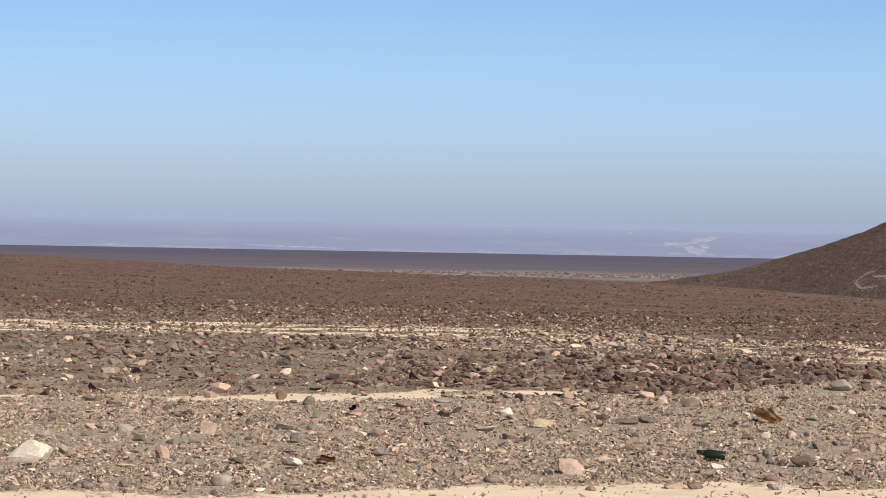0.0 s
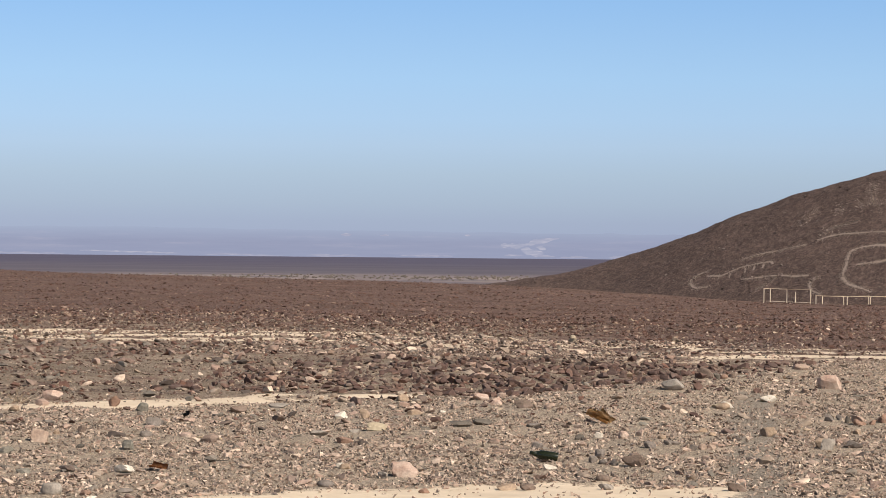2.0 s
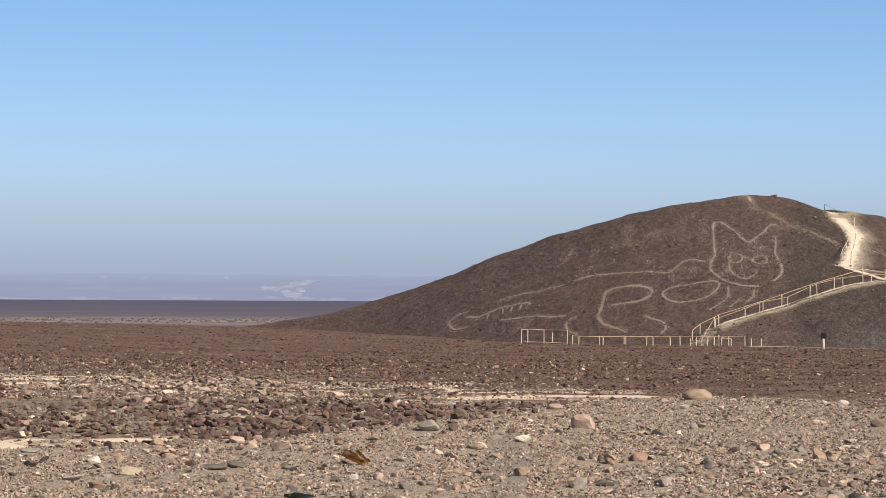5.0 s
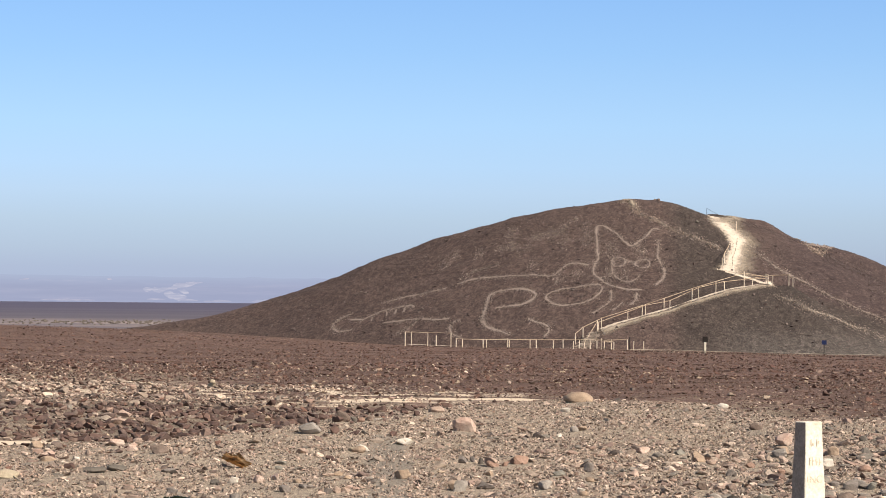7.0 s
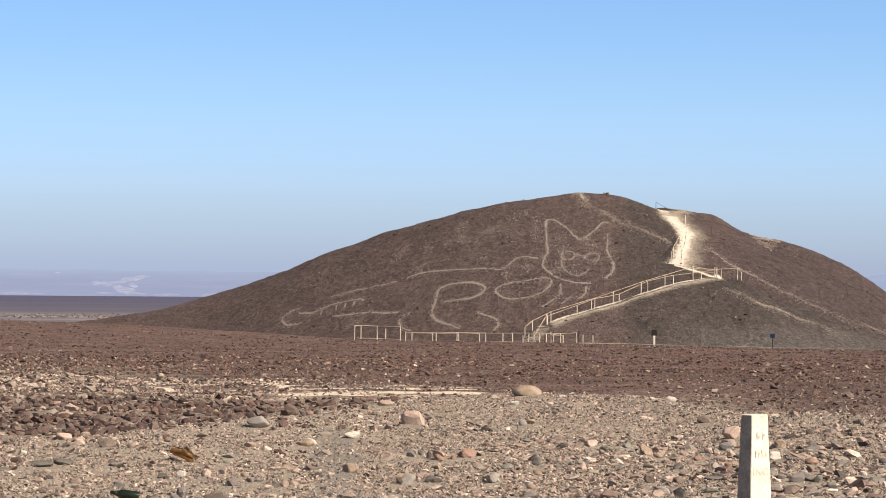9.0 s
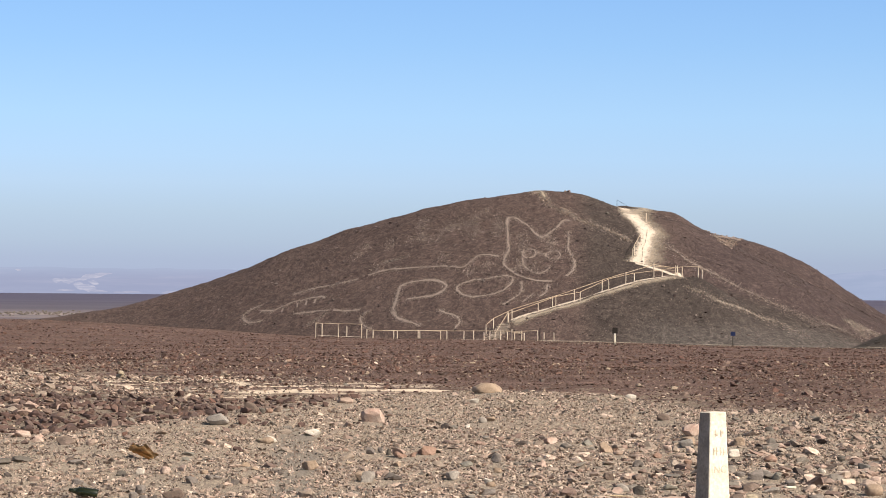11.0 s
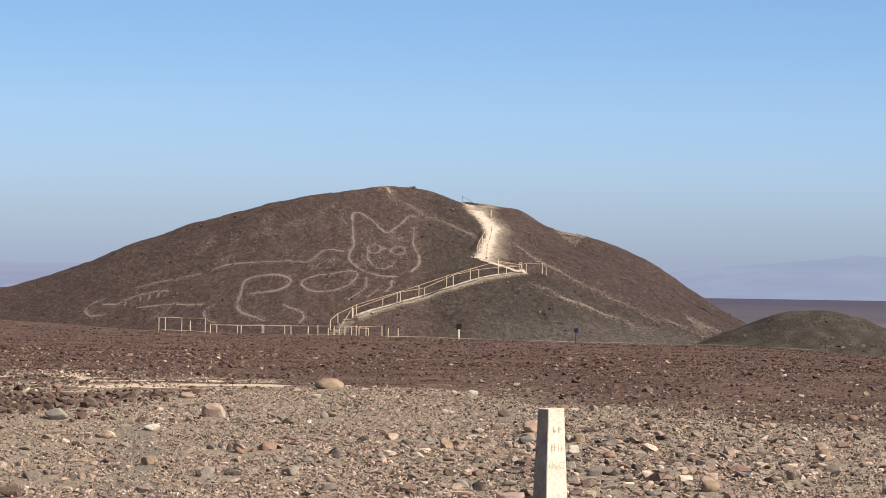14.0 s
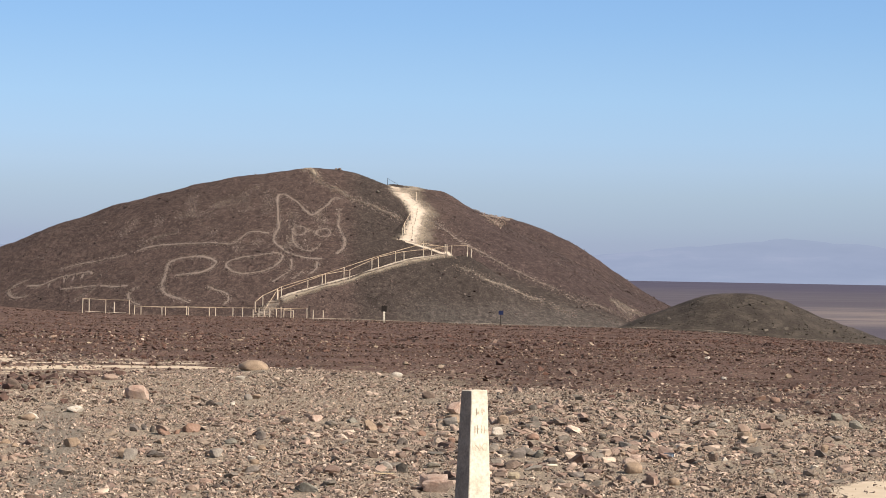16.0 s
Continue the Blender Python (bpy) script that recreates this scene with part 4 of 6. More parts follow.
STONES += [("brown stone", *row) for row in (
    (1.65, 18.97, 0.114, 0.061, "brown", "angular"),
    (4.66, 21.14, 0.132, 0.064, "brown", "flat"),
    (3.66, 20.52, 0.085, 0.089, "brown", "angular"),
    (-10.76, 22.37, 0.123, 0.079, "brown", "angular"),
    (-10.68, 22.41, 0.083, 0.083, "brown", "angular"),
    (-6.67, 14.32, 0.078, 0.063, "brown", "angular"),
    (-7.94, 19.77, 0.078, 0.082, "brown", "angular"),
    (-7.92, 16.73, 0.068, 0.033, "brown", "flat"),
    (-6.65, 28.67, 0.113, 0.056, "brown", "round"),
    (-4.62, 23.31, 0.171, 0.103, "brown", "angular"),
    (-3.45, 28.79, 0.195, 0.153, "brown", "angular"),
    (-3.16, 29.13, 0.098, 0.070, "brown", "angular"),
    (-7.62, 23.26, 0.188, 0.094, "brown", "angular"),
    (-6.75, 21.79, 0.153, 0.087, "brown", "angular"),
    (-4.73, 23.72, 0.151, 0.081, "brown", "angular"),
    (-4.22, 19.88, 0.097, 0.039, "brown", "flat"),
)]
STONES += [("dark stone", *row) for row in (
    (2.62, 26.22, 0.101, 0.071, "dark", "angular"),
    (0.89, 19.49, 0.109, 0.109, "dark", "angular"),
    (5.12, 24.88, 0.080, 0.066, "dark", "angular"),
    (2.99, 22.95, 0.077, 0.064, "dark", "angular"),
    (3.94, 24.45, 0.082, 0.055, "dark", "angular"),
    (-8.16, 17.84, 0.144, 0.056, "dark", "flat"),
    (-7.35, 18.26, 0.094, 0.041, "dark", "flat"),
    (-4.98, 20.53, 0.101, 0.035, "dark", "flat"),
    (-3.60, 20.63, 0.090, 0.060, "dark", "angular"),
    (-3.30, 28.73, 0.083, 0.097, "dark", "angular"),
    (-1.44, 23.75, 0.057, 0.091, "dark", "angular"),
)]
STONES += [("green stone", *row) for row in (
    (2.17, 20.89, 0.097, 0.084, "green", "angular"),
    (1.17, 20.01, 0.152, 0.058, "green", "flat"),
    (-6.92, 16.07, 0.119, 0.048, "green", "flat"),
    (-7.51, 15.61, 0.111, 0.050, "green", "angular"),
    (-6.70, 16.50, 0.065, 0.040, "green", "angular"),
    (-3.37, 23.08, 0.123, 0.045, "green", "flat"),
    (-0.62, 22.44, 0.118, 0.065, "green", "flat"),
    (0.59, 25.25, 0.145, 0.085, "green", "angular"),
    (-3.27, 22.35, 0.108, 0.043, "green", "flat"),
)]
STONES += [("grey stone", *row) for row in (
    (1.98, 19.53, 0.157, 0.069, "grey", "angular"),
    (3.93, 19.42, 0.110, 0.066, "grey", "angular"),
    (4.26, 24.06, 0.108, 0.068, "grey", "angular"),
    (-8.57, 18.45, 0.154, 0.078, "grey", "flat"),
    (-0.60, 28.57, 0.110, 0.096, "grey", "round"),
    (0.76, 19.79, 0.124, 0.095, "grey", "angular"),
    (-7.35, 23.78, 0.215, 0.048, "grey", "flat"),
    (-5.77, 19.83, 0.158, 0.059, "grey", "flat"),
    (-5.56, 20.28, 0.091, 0.040, "grey", "flat"),
    (-4.39, 16.74, 0.083, 0.075, "grey", "angular"),
)]
STONES += [("orange stone", *row) for row in (
    (4.66, 27.95, 0.105, 0.042, "orange", "flat"),
    (-9.65, 20.99, 0.147, 0.048, "orange", "flat"),
    (-2.47, 30.98, 0.223, 0.089, "orange", "flat"),
    (-2.40, 19.65, 0.076, 0.067, "orange", "angular"),
    (-2.32, 19.68, 0.076, 0.067, "orange", "angular"),
    (-0.69, 21.21, 0.081, 0.061, "orange", "round"),
    (0.88, 23.88, 0.115, 0.057, "orange", "flat"),
    (-4.35, 23.24, 0.125, 0.079, "orange", "angular"),
)]
STONES += [("pale stone", *row) for row in (
    (2.63, 21.52, 0.078, 0.048, "pale", "flat"),
    (6.84, 37.91, 0.100, 0.064, "pale", "angular"),
    (4.50, 24.59, 0.079, 0.046, "pale", "flat"),
    (3.77, 20.56, 0.062, 0.050, "pale", "angular"),
    (4.68, 19.99, 0.072, 0.034, "pale", "flat"),
    (4.45, 20.04, 0.065, 0.034, "pale", "flat"),
    (-5.71, 14.34, 0.081, 0.035, "pale", "flat"),
    (-5.45, 23.26, 0.069, 0.034, "pale", "flat"),
    (-3.44, 20.73, 0.081, 0.071, "pale", "angular"),
    (-3.05, 29.27, 0.141, 0.042, "pale", "flat"),
    (-0.77, 28.07, 0.067, 0.054, "pale", "angular"),
    (-6.26, 22.33, 0.133, 0.089, "pale", "angular"),
    (-3.29, 17.52, 0.111, 0.051, "pale", "flat"),
)]
STONES += [("pink stone", *row) for row in (
    (1.41, 24.57, 0.118, 0.079, "pink", "angular"),
    (2.04, 24.52, 0.108, 0.098, "pink", "angular"),
    (2.98, 20.55, 0.119, 0.088, "pink", "angular"),
    (-5.04, 23.95, 0.117, 0.070, "pink", "angular"),
    (-3.20, 20.57, 0.110, 0.090, "pink", "angular"),
    (-3.13, 21.15, 0.092, 0.082, "pink", "angular"),
    (-6.82, 19.37, 0.138, 0.044, "pink", "flat"),
    (-5.87, 23.74, 0.152, 0.082, "pink", "angular"),
    (-5.32, 25.10, 0.184, 0.074, "pink", "flat"),
)]
STONES += [("rust stone", *row) for row in (
    (1.26, 23.63, 0.104, 0.066, "rust", "angular"),
    (1.49, 22.65, 0.073, 0.069, "rust", "angular"),
    (-5.85, 14.59, 0.085, 0.043, "rust", "flat"),
    (-7.06, 17.94, 0.095, 0.034, "rust", "flat"),
    (-3.22, 28.85, 0.097, 0.070, "rust", "round"),
    (-1.18, 23.63, 0.079, 0.057, "rust", "angular"),
    (-5.37, 19.22, 0.153, 0.067, "rust", "angular"),
    (-3.79, 15.54, 0.077, 0.046, "rust", "angular"),
)]
STONES += [("slate stone", *row) for row in (
    (1.86, 21.12, 0.098, 0.061, "slate", "angular"),
    (2.21, 20.28, 0.101, 0.068, "slate", "angular"),
    (1.01, 22.42, 0.111, 0.086, "slate", "angular"),
    (2.29, 19.07, 0.138, 0.061, "slate", "angular"),
    (5.27, 22.86, 0.143, 0.056, "slate", "flat"),
    (-9.49, 21.49, 0.127, 0.056, "slate", "flat"),
    (-8.71, 18.00, 0.104, 0.057, "slate", "flat"),
    (-7.17, 15.53, 0.074, 0.044, "slate", "angular"),
    (-6.83, 14.11, 0.088, 0.055, "slate", "round"),
    (-5.70, 14.90, 0.121, 0.038, "slate", "flat"),
    (-4.16, 21.39, 0.136, 0.052, "slate", "flat"),
    (-2.66, 19.94, 0.097, 0.043, "slate", "angular"),
    (-2.84, 19.69, 0.105, 0.076, "slate", "angular"),
    (-3.75, 19.43, 0.105, 0.067, "slate", "angular"),
    (-3.12, 18.76, 0.100, 0.091, "slate", "angular"),
    (-1.62, 23.81, 0.092, 0.092, "slate", "angular"),
    (-1.53, 23.93, 0.069, 0.080, "slate", "angular"),
    (-2.46, 19.54, 0.066, 0.066, "slate", "angular"),
    (-7.64, 20.79, 0.159, 0.095, "slate", "angular"),
    (-7.23, 19.48, 0.109, 0.070, "slate", "flat"),
)]
STONES += [("slate stone", *row) for row in (
    (-6.67, 24.22, 0.096, 0.060, "slate", "angular"),
    (-3.06, 18.15, 0.079, 0.071, "slate", "angular"),
    (-2.97, 18.03, 0.079, 0.053, "slate", "angular"),
    (-2.87, 17.99, 0.061, 0.070, "slate", "angular"),
    (-2.71, 19.92, 0.077, 0.048, "slate", "angular"),
    (-2.41, 17.63, 0.068, 0.051, "slate", "angular"),
)]
STONES += [("tan stone", *row) for row in (
    (4.86, 21.55, 0.074, 0.094, "tan", "angular"),
    (3.67, 21.56, 0.069, 0.061, "tan", "angular"),
    (2.91, 20.96, 0.078, 0.047, "tan", "flat"),
    (3.91, 26.24, 0.108, 0.029, "tan", "flat"),
    (-9.74, 22.44, 0.105, 0.078, "tan", "angular"),
    (-10.03, 20.88, 0.166, 0.041, "tan", "flat"),
    (-7.98, 19.28, 0.060, 0.057, "tan", "angular"),
    (-5.69, 22.99, 0.216, 0.068, "tan", "flat"),
    (-2.86, 20.59, 0.080, 0.050, "tan", "round"),
    (-6.42, 25.46, 0.151, 0.088, "tan", "angular"),
    (-1.27, 22.24, 0.086, 0.064, "tan", "angular"),
    (-2.64, 21.77, 0.095, 0.053, "tan", "flat"),
    (-2.48, 21.13, 0.071, 0.051, "tan", "angular"),
    (-0.31, 21.73, 0.083, 0.063, "tan", "angular"),
    (-6.00, 22.19, 0.121, 0.121, "tan", "angular"),
    (-4.80, 17.21, 0.086, 0.060, "tan", "angular"),
)]
STONES += [("yellow stone", *row) for row in (
    (1.76, 18.86, 0.106, 0.076, "yellow", "angular"),
)]


# ---------- loose stones ----------
CORNERS = {-3: 4, -2: 5, 0: 7, -1: 11, 1: 16, 2: 20}


def rock_shapes(count, level, seed, flatness):
    """Unit rocks: blocky hulls of random corners, with crisp broken facets. Rows of corners and triangles."""
    rng = np.random.default_rng(seed)
    out = []
    for _ in range(count):
        p = rng.normal(size=(CORNERS[level], 3))
        p /= (np.abs(p) ** 3.2).sum(1, keepdims=True) ** (1 / 3.2)
        p *= rng.uniform(0.82, 1.06, (len(p), 1))
        p = (p - p.mean(0)) * (1, rng.uniform(0.55, 0.95), rng.uniform(*flatness))
        bm = bmesh.new()
        for q in p:
            bm.verts.new(q)
        hull = bmesh.ops.convex_hull(bm, input=bm.verts[:])
        bmesh.ops.delete(bm, geom=list({v for v in hull["geom_interior"] if isinstance(v, bmesh.types.BMVert)}), context="VERTS")
        bmesh.ops.triangulate(bm, faces=bm.faces[:])
        bmesh.ops.recalc_face_normals(bm, faces=bm.faces[:])
        bm.verts.index_update()
        out.append((np.array([v.co[:] for v in bm.verts]), np.array([[v.index for v in f.verts] for f in bm.faces])))
        bm.free()
    return out


def scatter(name, count, place, height, sizes, level, material, label, seed, flatness=(0.4, 0.8), keep=None, sink=0.14, power=2.0):
    """Many stones as one object. place(rng, n) gives x, y; sizes are half widths, small ones more common."""
    rng = np.random.default_rng(seed)
    shapes = rock_shapes(30, level, seed + 1, flatness)
    x, y = place(rng, count)
    if keep is not None:
        ok = rng.random(len(x)) < keep(x, y)
        x, y = x[ok], y[ok]
    n = len(x)
    s = sizes[0] + (sizes[1] - sizes[0]) * rng.random(n) ** power
    t = rng.uniform(0, 2 * np.pi, n)
    tilt = rng.normal(0, 0.22, (n, 2))
    which = rng.integers(0, len(shapes), n)
    z = height(x, y)
    verts, faces, base = [], [], 0
    for k, (shape, tri) in enumerate(shapes):
        i = np.nonzero(which == k)[0]
        v = shape[None] * s[i, None, None]
        c, q = np.cos(t[i])[:, None], np.sin(t[i])[:, None]
        vx, vy = v[..., 0] * c - v[..., 1] * q, v[..., 0] * q + v[..., 1] * c
        vz = v[..., 2] + vx * tilt[i, :1] + vy * tilt[i, 1:]
        tall = np.abs(shape[:, 2]).max() * s[i]
        vz += (z[i] + tall * (1 - 2.6 * sink))[:, None]
        verts.append(np.stack([vx + x[i, None], vy + y[i, None], vz], -1).reshape(-1, 3))
        faces.append((tri[None] + base + (np.arange(len(i)) * len(shape))[:, None, None]).reshape(-1, 3))
        base += len(i) * len(shape)
    me = mesh_of(name, np.concatenate(verts), np.concatenate(faces), True)
    me.materials.append(material)
    return tagged(new(name, me), label, "stones", kind="stuff")


def sector(a0, a1, r0, r1):
    """Even spread over a ring sector, bearings in degrees."""
    def place(rng, n):
        r, a = np.sqrt(rng.uniform(r0 * r0, r1 * r1, n)), np.radians(rng.uniform(a0, a1, n))
        return r * np.sin(a), r * np.cos(a)
    return place


def fan(a0, a1, r0, r1):
    """Like sector, but denser towards the road."""
    def place(rng, n):
        r, a = rng.uniform(r0, r1, n), np.radians(rng.uniform(a0, a1, n))
        return r * np.sin(a), r * np.cos(a)
    return place


def along(keys, spread_by):
    """Places beside the courses of LINES."""
    runs = [smoothed(LINES[k], 7) for k in keys]
    a, b = np.concatenate([c[:-1] for c in runs]), np.concatenate([c[1:] for c in runs])
    share = np.linalg.norm(b - a, axis=1)
    def place(rng, n):
        i = rng.choice(len(a), n, p=share / share.sum())
        p = a[i] + (b[i] - a[i]) * rng.random((n, 1)) + rng.normal(0, spread_by, (n, 2))
        return p[:, 0], p[:, 1]
    return place


def round_about(centres, wide, deep):
    """Places strewn about centres."""
    c = np.array(centres)
    def place(rng, n):
        p = c[rng.integers(0, len(c), n)] + rng.normal(0, 1, (n, 2)) * (wide, deep)
        return p[:, 0], p[:, 1]
    return place


def box(x0, x1, y0, y1):
    return lambda rng, n: (rng.uniform(x0, x1, n), rng.uniform(y0, y1, n))


def off_sand(x, y):
    clump = np.clip(0.75 + 0.5 * vnoise(x, y, 0.5, 80) + 0.4 * vnoise(x, y, 1.4, 81) + 0.3 * vnoise(x, y, 4.0, 82), 0.3, 1)
    return clump * (1 - np.where(y < 32, 0.93, 0.82) * smooth(0.4, 0.7, sand_mask(x, y)))


def clear_view(x, y):
    """Fewer loose stones just before those that stand out, so the camera sees them."""
    k = np.ones(np.shape(x))
    for _, sx, sy, w, h, _, _ in STONES:
        k = np.where((np.abs(x - sx) < 0.6 * w) & (y - sy > -0.7) & (y - sy < 0.12), 0.12, k)
    return k


def near_only(x, y):
    return off_sand(x, y) * clear_view(x, y) * (0.15 + 0.85 * gravel_mask(x, y))


def chips_only(x, y):
    bare = np.where(y < 32, 0.93, 0.82) * smooth(0.4, 0.7, sand_mask(x, y))
    clump = np.clip(0.78 + 0.35 * vnoise(x, y, 0.4, 86) + 0.3 * vnoise(x, y, 1.4, 87), 0.45, 1)
    return clump * (1 - bare) * clear_view(x, y) * (1 - 0.45 * lane(x, y)) * (0.1 + 0.9 * gravel_mask(x, y)) * (0.8 + 0.2 * smooth(-4, 0, x))


def brown_only(x, y):
    return off_sand(x, y) * (1 - 0.85 * gravel_mask(x, y))


scatter("roadside_pebbles", 370000, fan(-28.5, 14.5, 14.2, 36.5), ground_z, (0.012, 0.034), -3, M_CHIP, "grey and tan stone chips strewn over the roadside gravel", 101, keep=chips_only, flatness=(0.32, 0.75), power=2.4, sink=0.12)
scatter("roadside_stones", 30000, fan(-28.5, 14.5, 14.2, 36.5), ground_z, (0.02, 0.075), -1, M_NEAR, "broken grey, tan and rusty stones on the gravel", 102, keep=lambda x, y: near_only(x, y) ** 1.6 * (1 - 0.85 * lane(x, y)) * (0.4 + 0.6 * smooth(-4, 0.5, x)), power=3.6, flatness=(0.2, 0.5), sink=0.26)
scatter("bank_slabs", 1700, lambda rng, n: (rng.normal(2.3, 1.3, n), rng.normal(21.8, 2.4, n)), ground_z, (0.03, 0.1), 1, M_NEAR, "flat broken slabs heaped on the bank", 115, keep=lambda x, y: clear_view(x, y) * np.where(y > 15.5, 0.75, 0) * off_sand(x, y), power=2.6, flatness=(0.25, 0.55), sink=0.3)
scatter("brown_stones", 62000, sector(-29, 15.5, 22, 62), ground_z, (0.016, 0.048), -2, M_MID, "rusty brown stones of the desert plain", 103, keep=brown_only, flatness=(0.28, 0.6), sink=0.2)
scatter("brown_cobbles", 9000, sector(-29, 15.5, 22, 75), ground_z, (0.035, 0.085), -1, M_MID, "rusty brown cobbles of the desert plain", 104, flatness=(0.3, 0.65), keep=lambda x, y: brown_only(x, y) * (1 - 0.7 * smooth(-6, 0, x)))
scatter("dark_cobbles", 1500, box(-10, -2.4, 26.5, 36.5), ground_z, (0.04, 0.09), 1, M_MAROON, "dark rust-brown cobbles heaped along the old track", 111, keep=brown_only, power=1.6, flatness=(0.35, 0.7), sink=0.2)
scatter("pale_stones", 8500, box(-26, -2, 36, 66), ground_z, (0.022, 0.06), 0, M_NEAR, "scattered paler stones along the old tracks", 110, keep=lambda x, y: 0.15 + 0.85 * smooth(0.1, 0.5, sand_mask(x, y)) + 0.3 * smooth(-8, -14, x), power=2.4)
scatter("track_stones", 750, box(-22, -5, 23.5, 46), ground_z, (0.045, 0.115), 1, M_NEAR, "flat pinkish and tan stones between the old tracks", 113, flatness=(0.3, 0.55), keep=lambda x, y: 1 - 0.8 * gravel_mask(x, y), power=1.7)
scatter("plain_stones", 60000, fan(-29, 15.5, 54, 178), ground_z, (0.024, 0.064), -2, M_FAR, "dark varnished stones covering the plain", 105, keep=off_sand, flatness=(0.3, 0.6), sink=0.22)
scatter("edge_stones", 15000, fan(2, 15.5, 26, 62), ground_z, (0.015, 0.046), -3, M_NEAR, "tan and grey chips thinning out towards the plain", 124, keep=lambda x, y: (1 - smooth(28, 62, y)) * off_sand(x, y) * (1 - 0.7 * gravel_mask(x, y)), flatness=(0.35, 0.7))
scatter("track_rubble", 10000, box(-13, -2.5, 36.5, 46), ground_z, (0.02, 0.06), -2, M_CHIP, "pale broken stones strewn along the old track", 125, keep=lambda x, y: np.clip(0.55 + 0.6 * vnoise(x, y, 1.2, 88), 0.05, 1) * (1 - smooth(-7, -2.5, x)), flatness=(0.3, 0.6))
scatter("far_stones", 9000, sector(-29, -11, 176, 235), ground_z, (0.04, 0.09), -2, M_FAR, "dark varnished stones at the plain's far edge", 114)
scatter("plain_cobbles", 7500, sector(-29, 15.5, 60, 178), ground_z, (0.06, 0.12), -1, M_FAR, "larger reddish stones on the plain", 106, keep=off_sand, flatness=(0.3, 0.55), sink=0.22)
scatter("plain_pebbles", 46000, fan(-29, 15.5, 46, 115), ground_z, (0.02, 0.055), -3, M_MID, "rusty and tan chips between the stones of the plain", 123, keep=off_sand, flatness=(0.35, 0.7))


def on_hill(x, y):
    crest = np.where(x < 8, 203.6, 210.6)
    return smooth(0.1, 0.5, hill_z(x, y) - ground_z(x, y)) * np.clip(0.7 + 0.6 * vnoise(x, y, 3, 83), 0.1, 1) * (1 - 0.96 * smooth(-1, 0.5, y - crest))


def on_mound(x, y):
    return smooth(0.1, 0.4, mound_z(x, y) - ground_z(x, y)) * np.clip(0.7 + 0.6 * vnoise(x, y, 2, 84), 0.1, 1)


scatter("hill_rubble", 190000, box(-47, 34, 178, 214), hill_z, (0.025, 0.075), -2, M_RUBBLE, "dark brown rubble covering the hillside", 107, keep=on_hill, sink=0.2, flatness=(0.4, 0.8))
scatter("hill_rocks", 2500, box(-45, 34, 178, 215), hill_z, (0.08, 0.16), -1, M_RUBBLE, "larger dark rocks on the hillside", 108, keep=on_hill, sink=0.25)
scatter("mound_rocks", 420, box(23, 47, 171, 178), mound_z, (0.1, 0.26), 1, M_CRAG, "dark olive crags on the low mound", 112, keep=lambda x, y: on_mound(x, y) * np.maximum(smooth(30, 36, x), 1 - smooth(26, 29, x)), sink=0.42)
scatter("mound_rubble", 9000, box(22, 48, 170, 179), mound_z, (0.03, 0.1), 0, M_CRAG, "dark olive rubble on the low mound", 109, keep=on_mound, sink=0.42)
scatter("line_stones", 16000, along(DRAWING, 0.19), hill_z, (0.022, 0.06), -2, M_PALE, "pale stones and bare soil specks along the hillside drawing", 116, sink=0.2)
scatter("patch_stones", 6500, round_about(LINES["patches"], 0.3, 0.5), hill_z, (0.028, 0.075), -2, M_PALE, "pale stones strewn in faint patches on the hillside", 118, sink=0.1)
scatter("summit_stones", 1000, round_about(LINES["bright"], 0.2, 0.3), hill_z, (0.03, 0.08), 0, M_NEAR, "bright broken stones at the hill's top", 119, sink=0.1)
scatter("scree_stones", 900, round_about(LINES["knob_scree"], 0.35, 0.4), hill_z, (0.03, 0.11), 0, M_NEAR, "tan broken stones of the rocky knob", 120, sink=0.1)
scatter("scree_stones", 2400, round_about(LINES["foot_scree"], 0.4, 0.5), hill_z, (0.025, 0.08), -2, M_PALE, "pale scree at the gully's foot", 121, sink=0.1)
scatter("path_stones", 1500, along(("foot_walk",), 0.9), ground_z, (0.03, 0.09), -2, M_NEAR, "pale and tan stones along the footpath", 122)
scatter("ramp_stones", 1300, lambda rng, n: (lambda p: (p[0] + 0.2, p[1] - 0.6))(along(("ramp",), 0.22)(rng, n)), hill_z, (0.025, 0.08), -2, M_NEAR, "pale stones pushed over the edge of the ramp", 127, sink=0.1)
scatter("step_stones", 420, along(("steps",), 0.4), hill_z, (0.04, 0.12), 0, M_NEAR, "pale rubble beside the stone steps", 128, sink=0.1)
scatter("ridge_stones", 800, along(("ridge_trail",), 0.16), hill_z, (0.03, 0.075), -2, M_NEAR, "bright broken stones along the ridge trail", 126, sink=0.1)
scatter("trail_stones", 4200, along(("gully_trail", "spur_trail", "ridge_trail", "gully_end", "summit"), 0.4), hill_z, (0.025, 0.075), 0, M_PALE, "pale stones strewn along the hill trails", 117, sink=0.2)



# ---------- helpers for things and their parts ----------
def part(name, bm, material, parent, label="", m=None):
    """Links a bmesh as one mesh object under a thing or a part."""
    me = bpy.data.meshes.new(name)
    bm.to_mesh(me)
    bm.free()
    me.materials.append(material)
    ob = new(name, me)
    ob.parent = parent
    if m is not None:
        ob.matrix_basis = m
    return tagged(ob, label)


def thing(name, label, category, m=None, group=""):
    ob = new(name)
    ob.empty_display_size = 0.1
    if m is not None:
        ob.matrix_basis = m
    return tagged(ob, label, category, group)


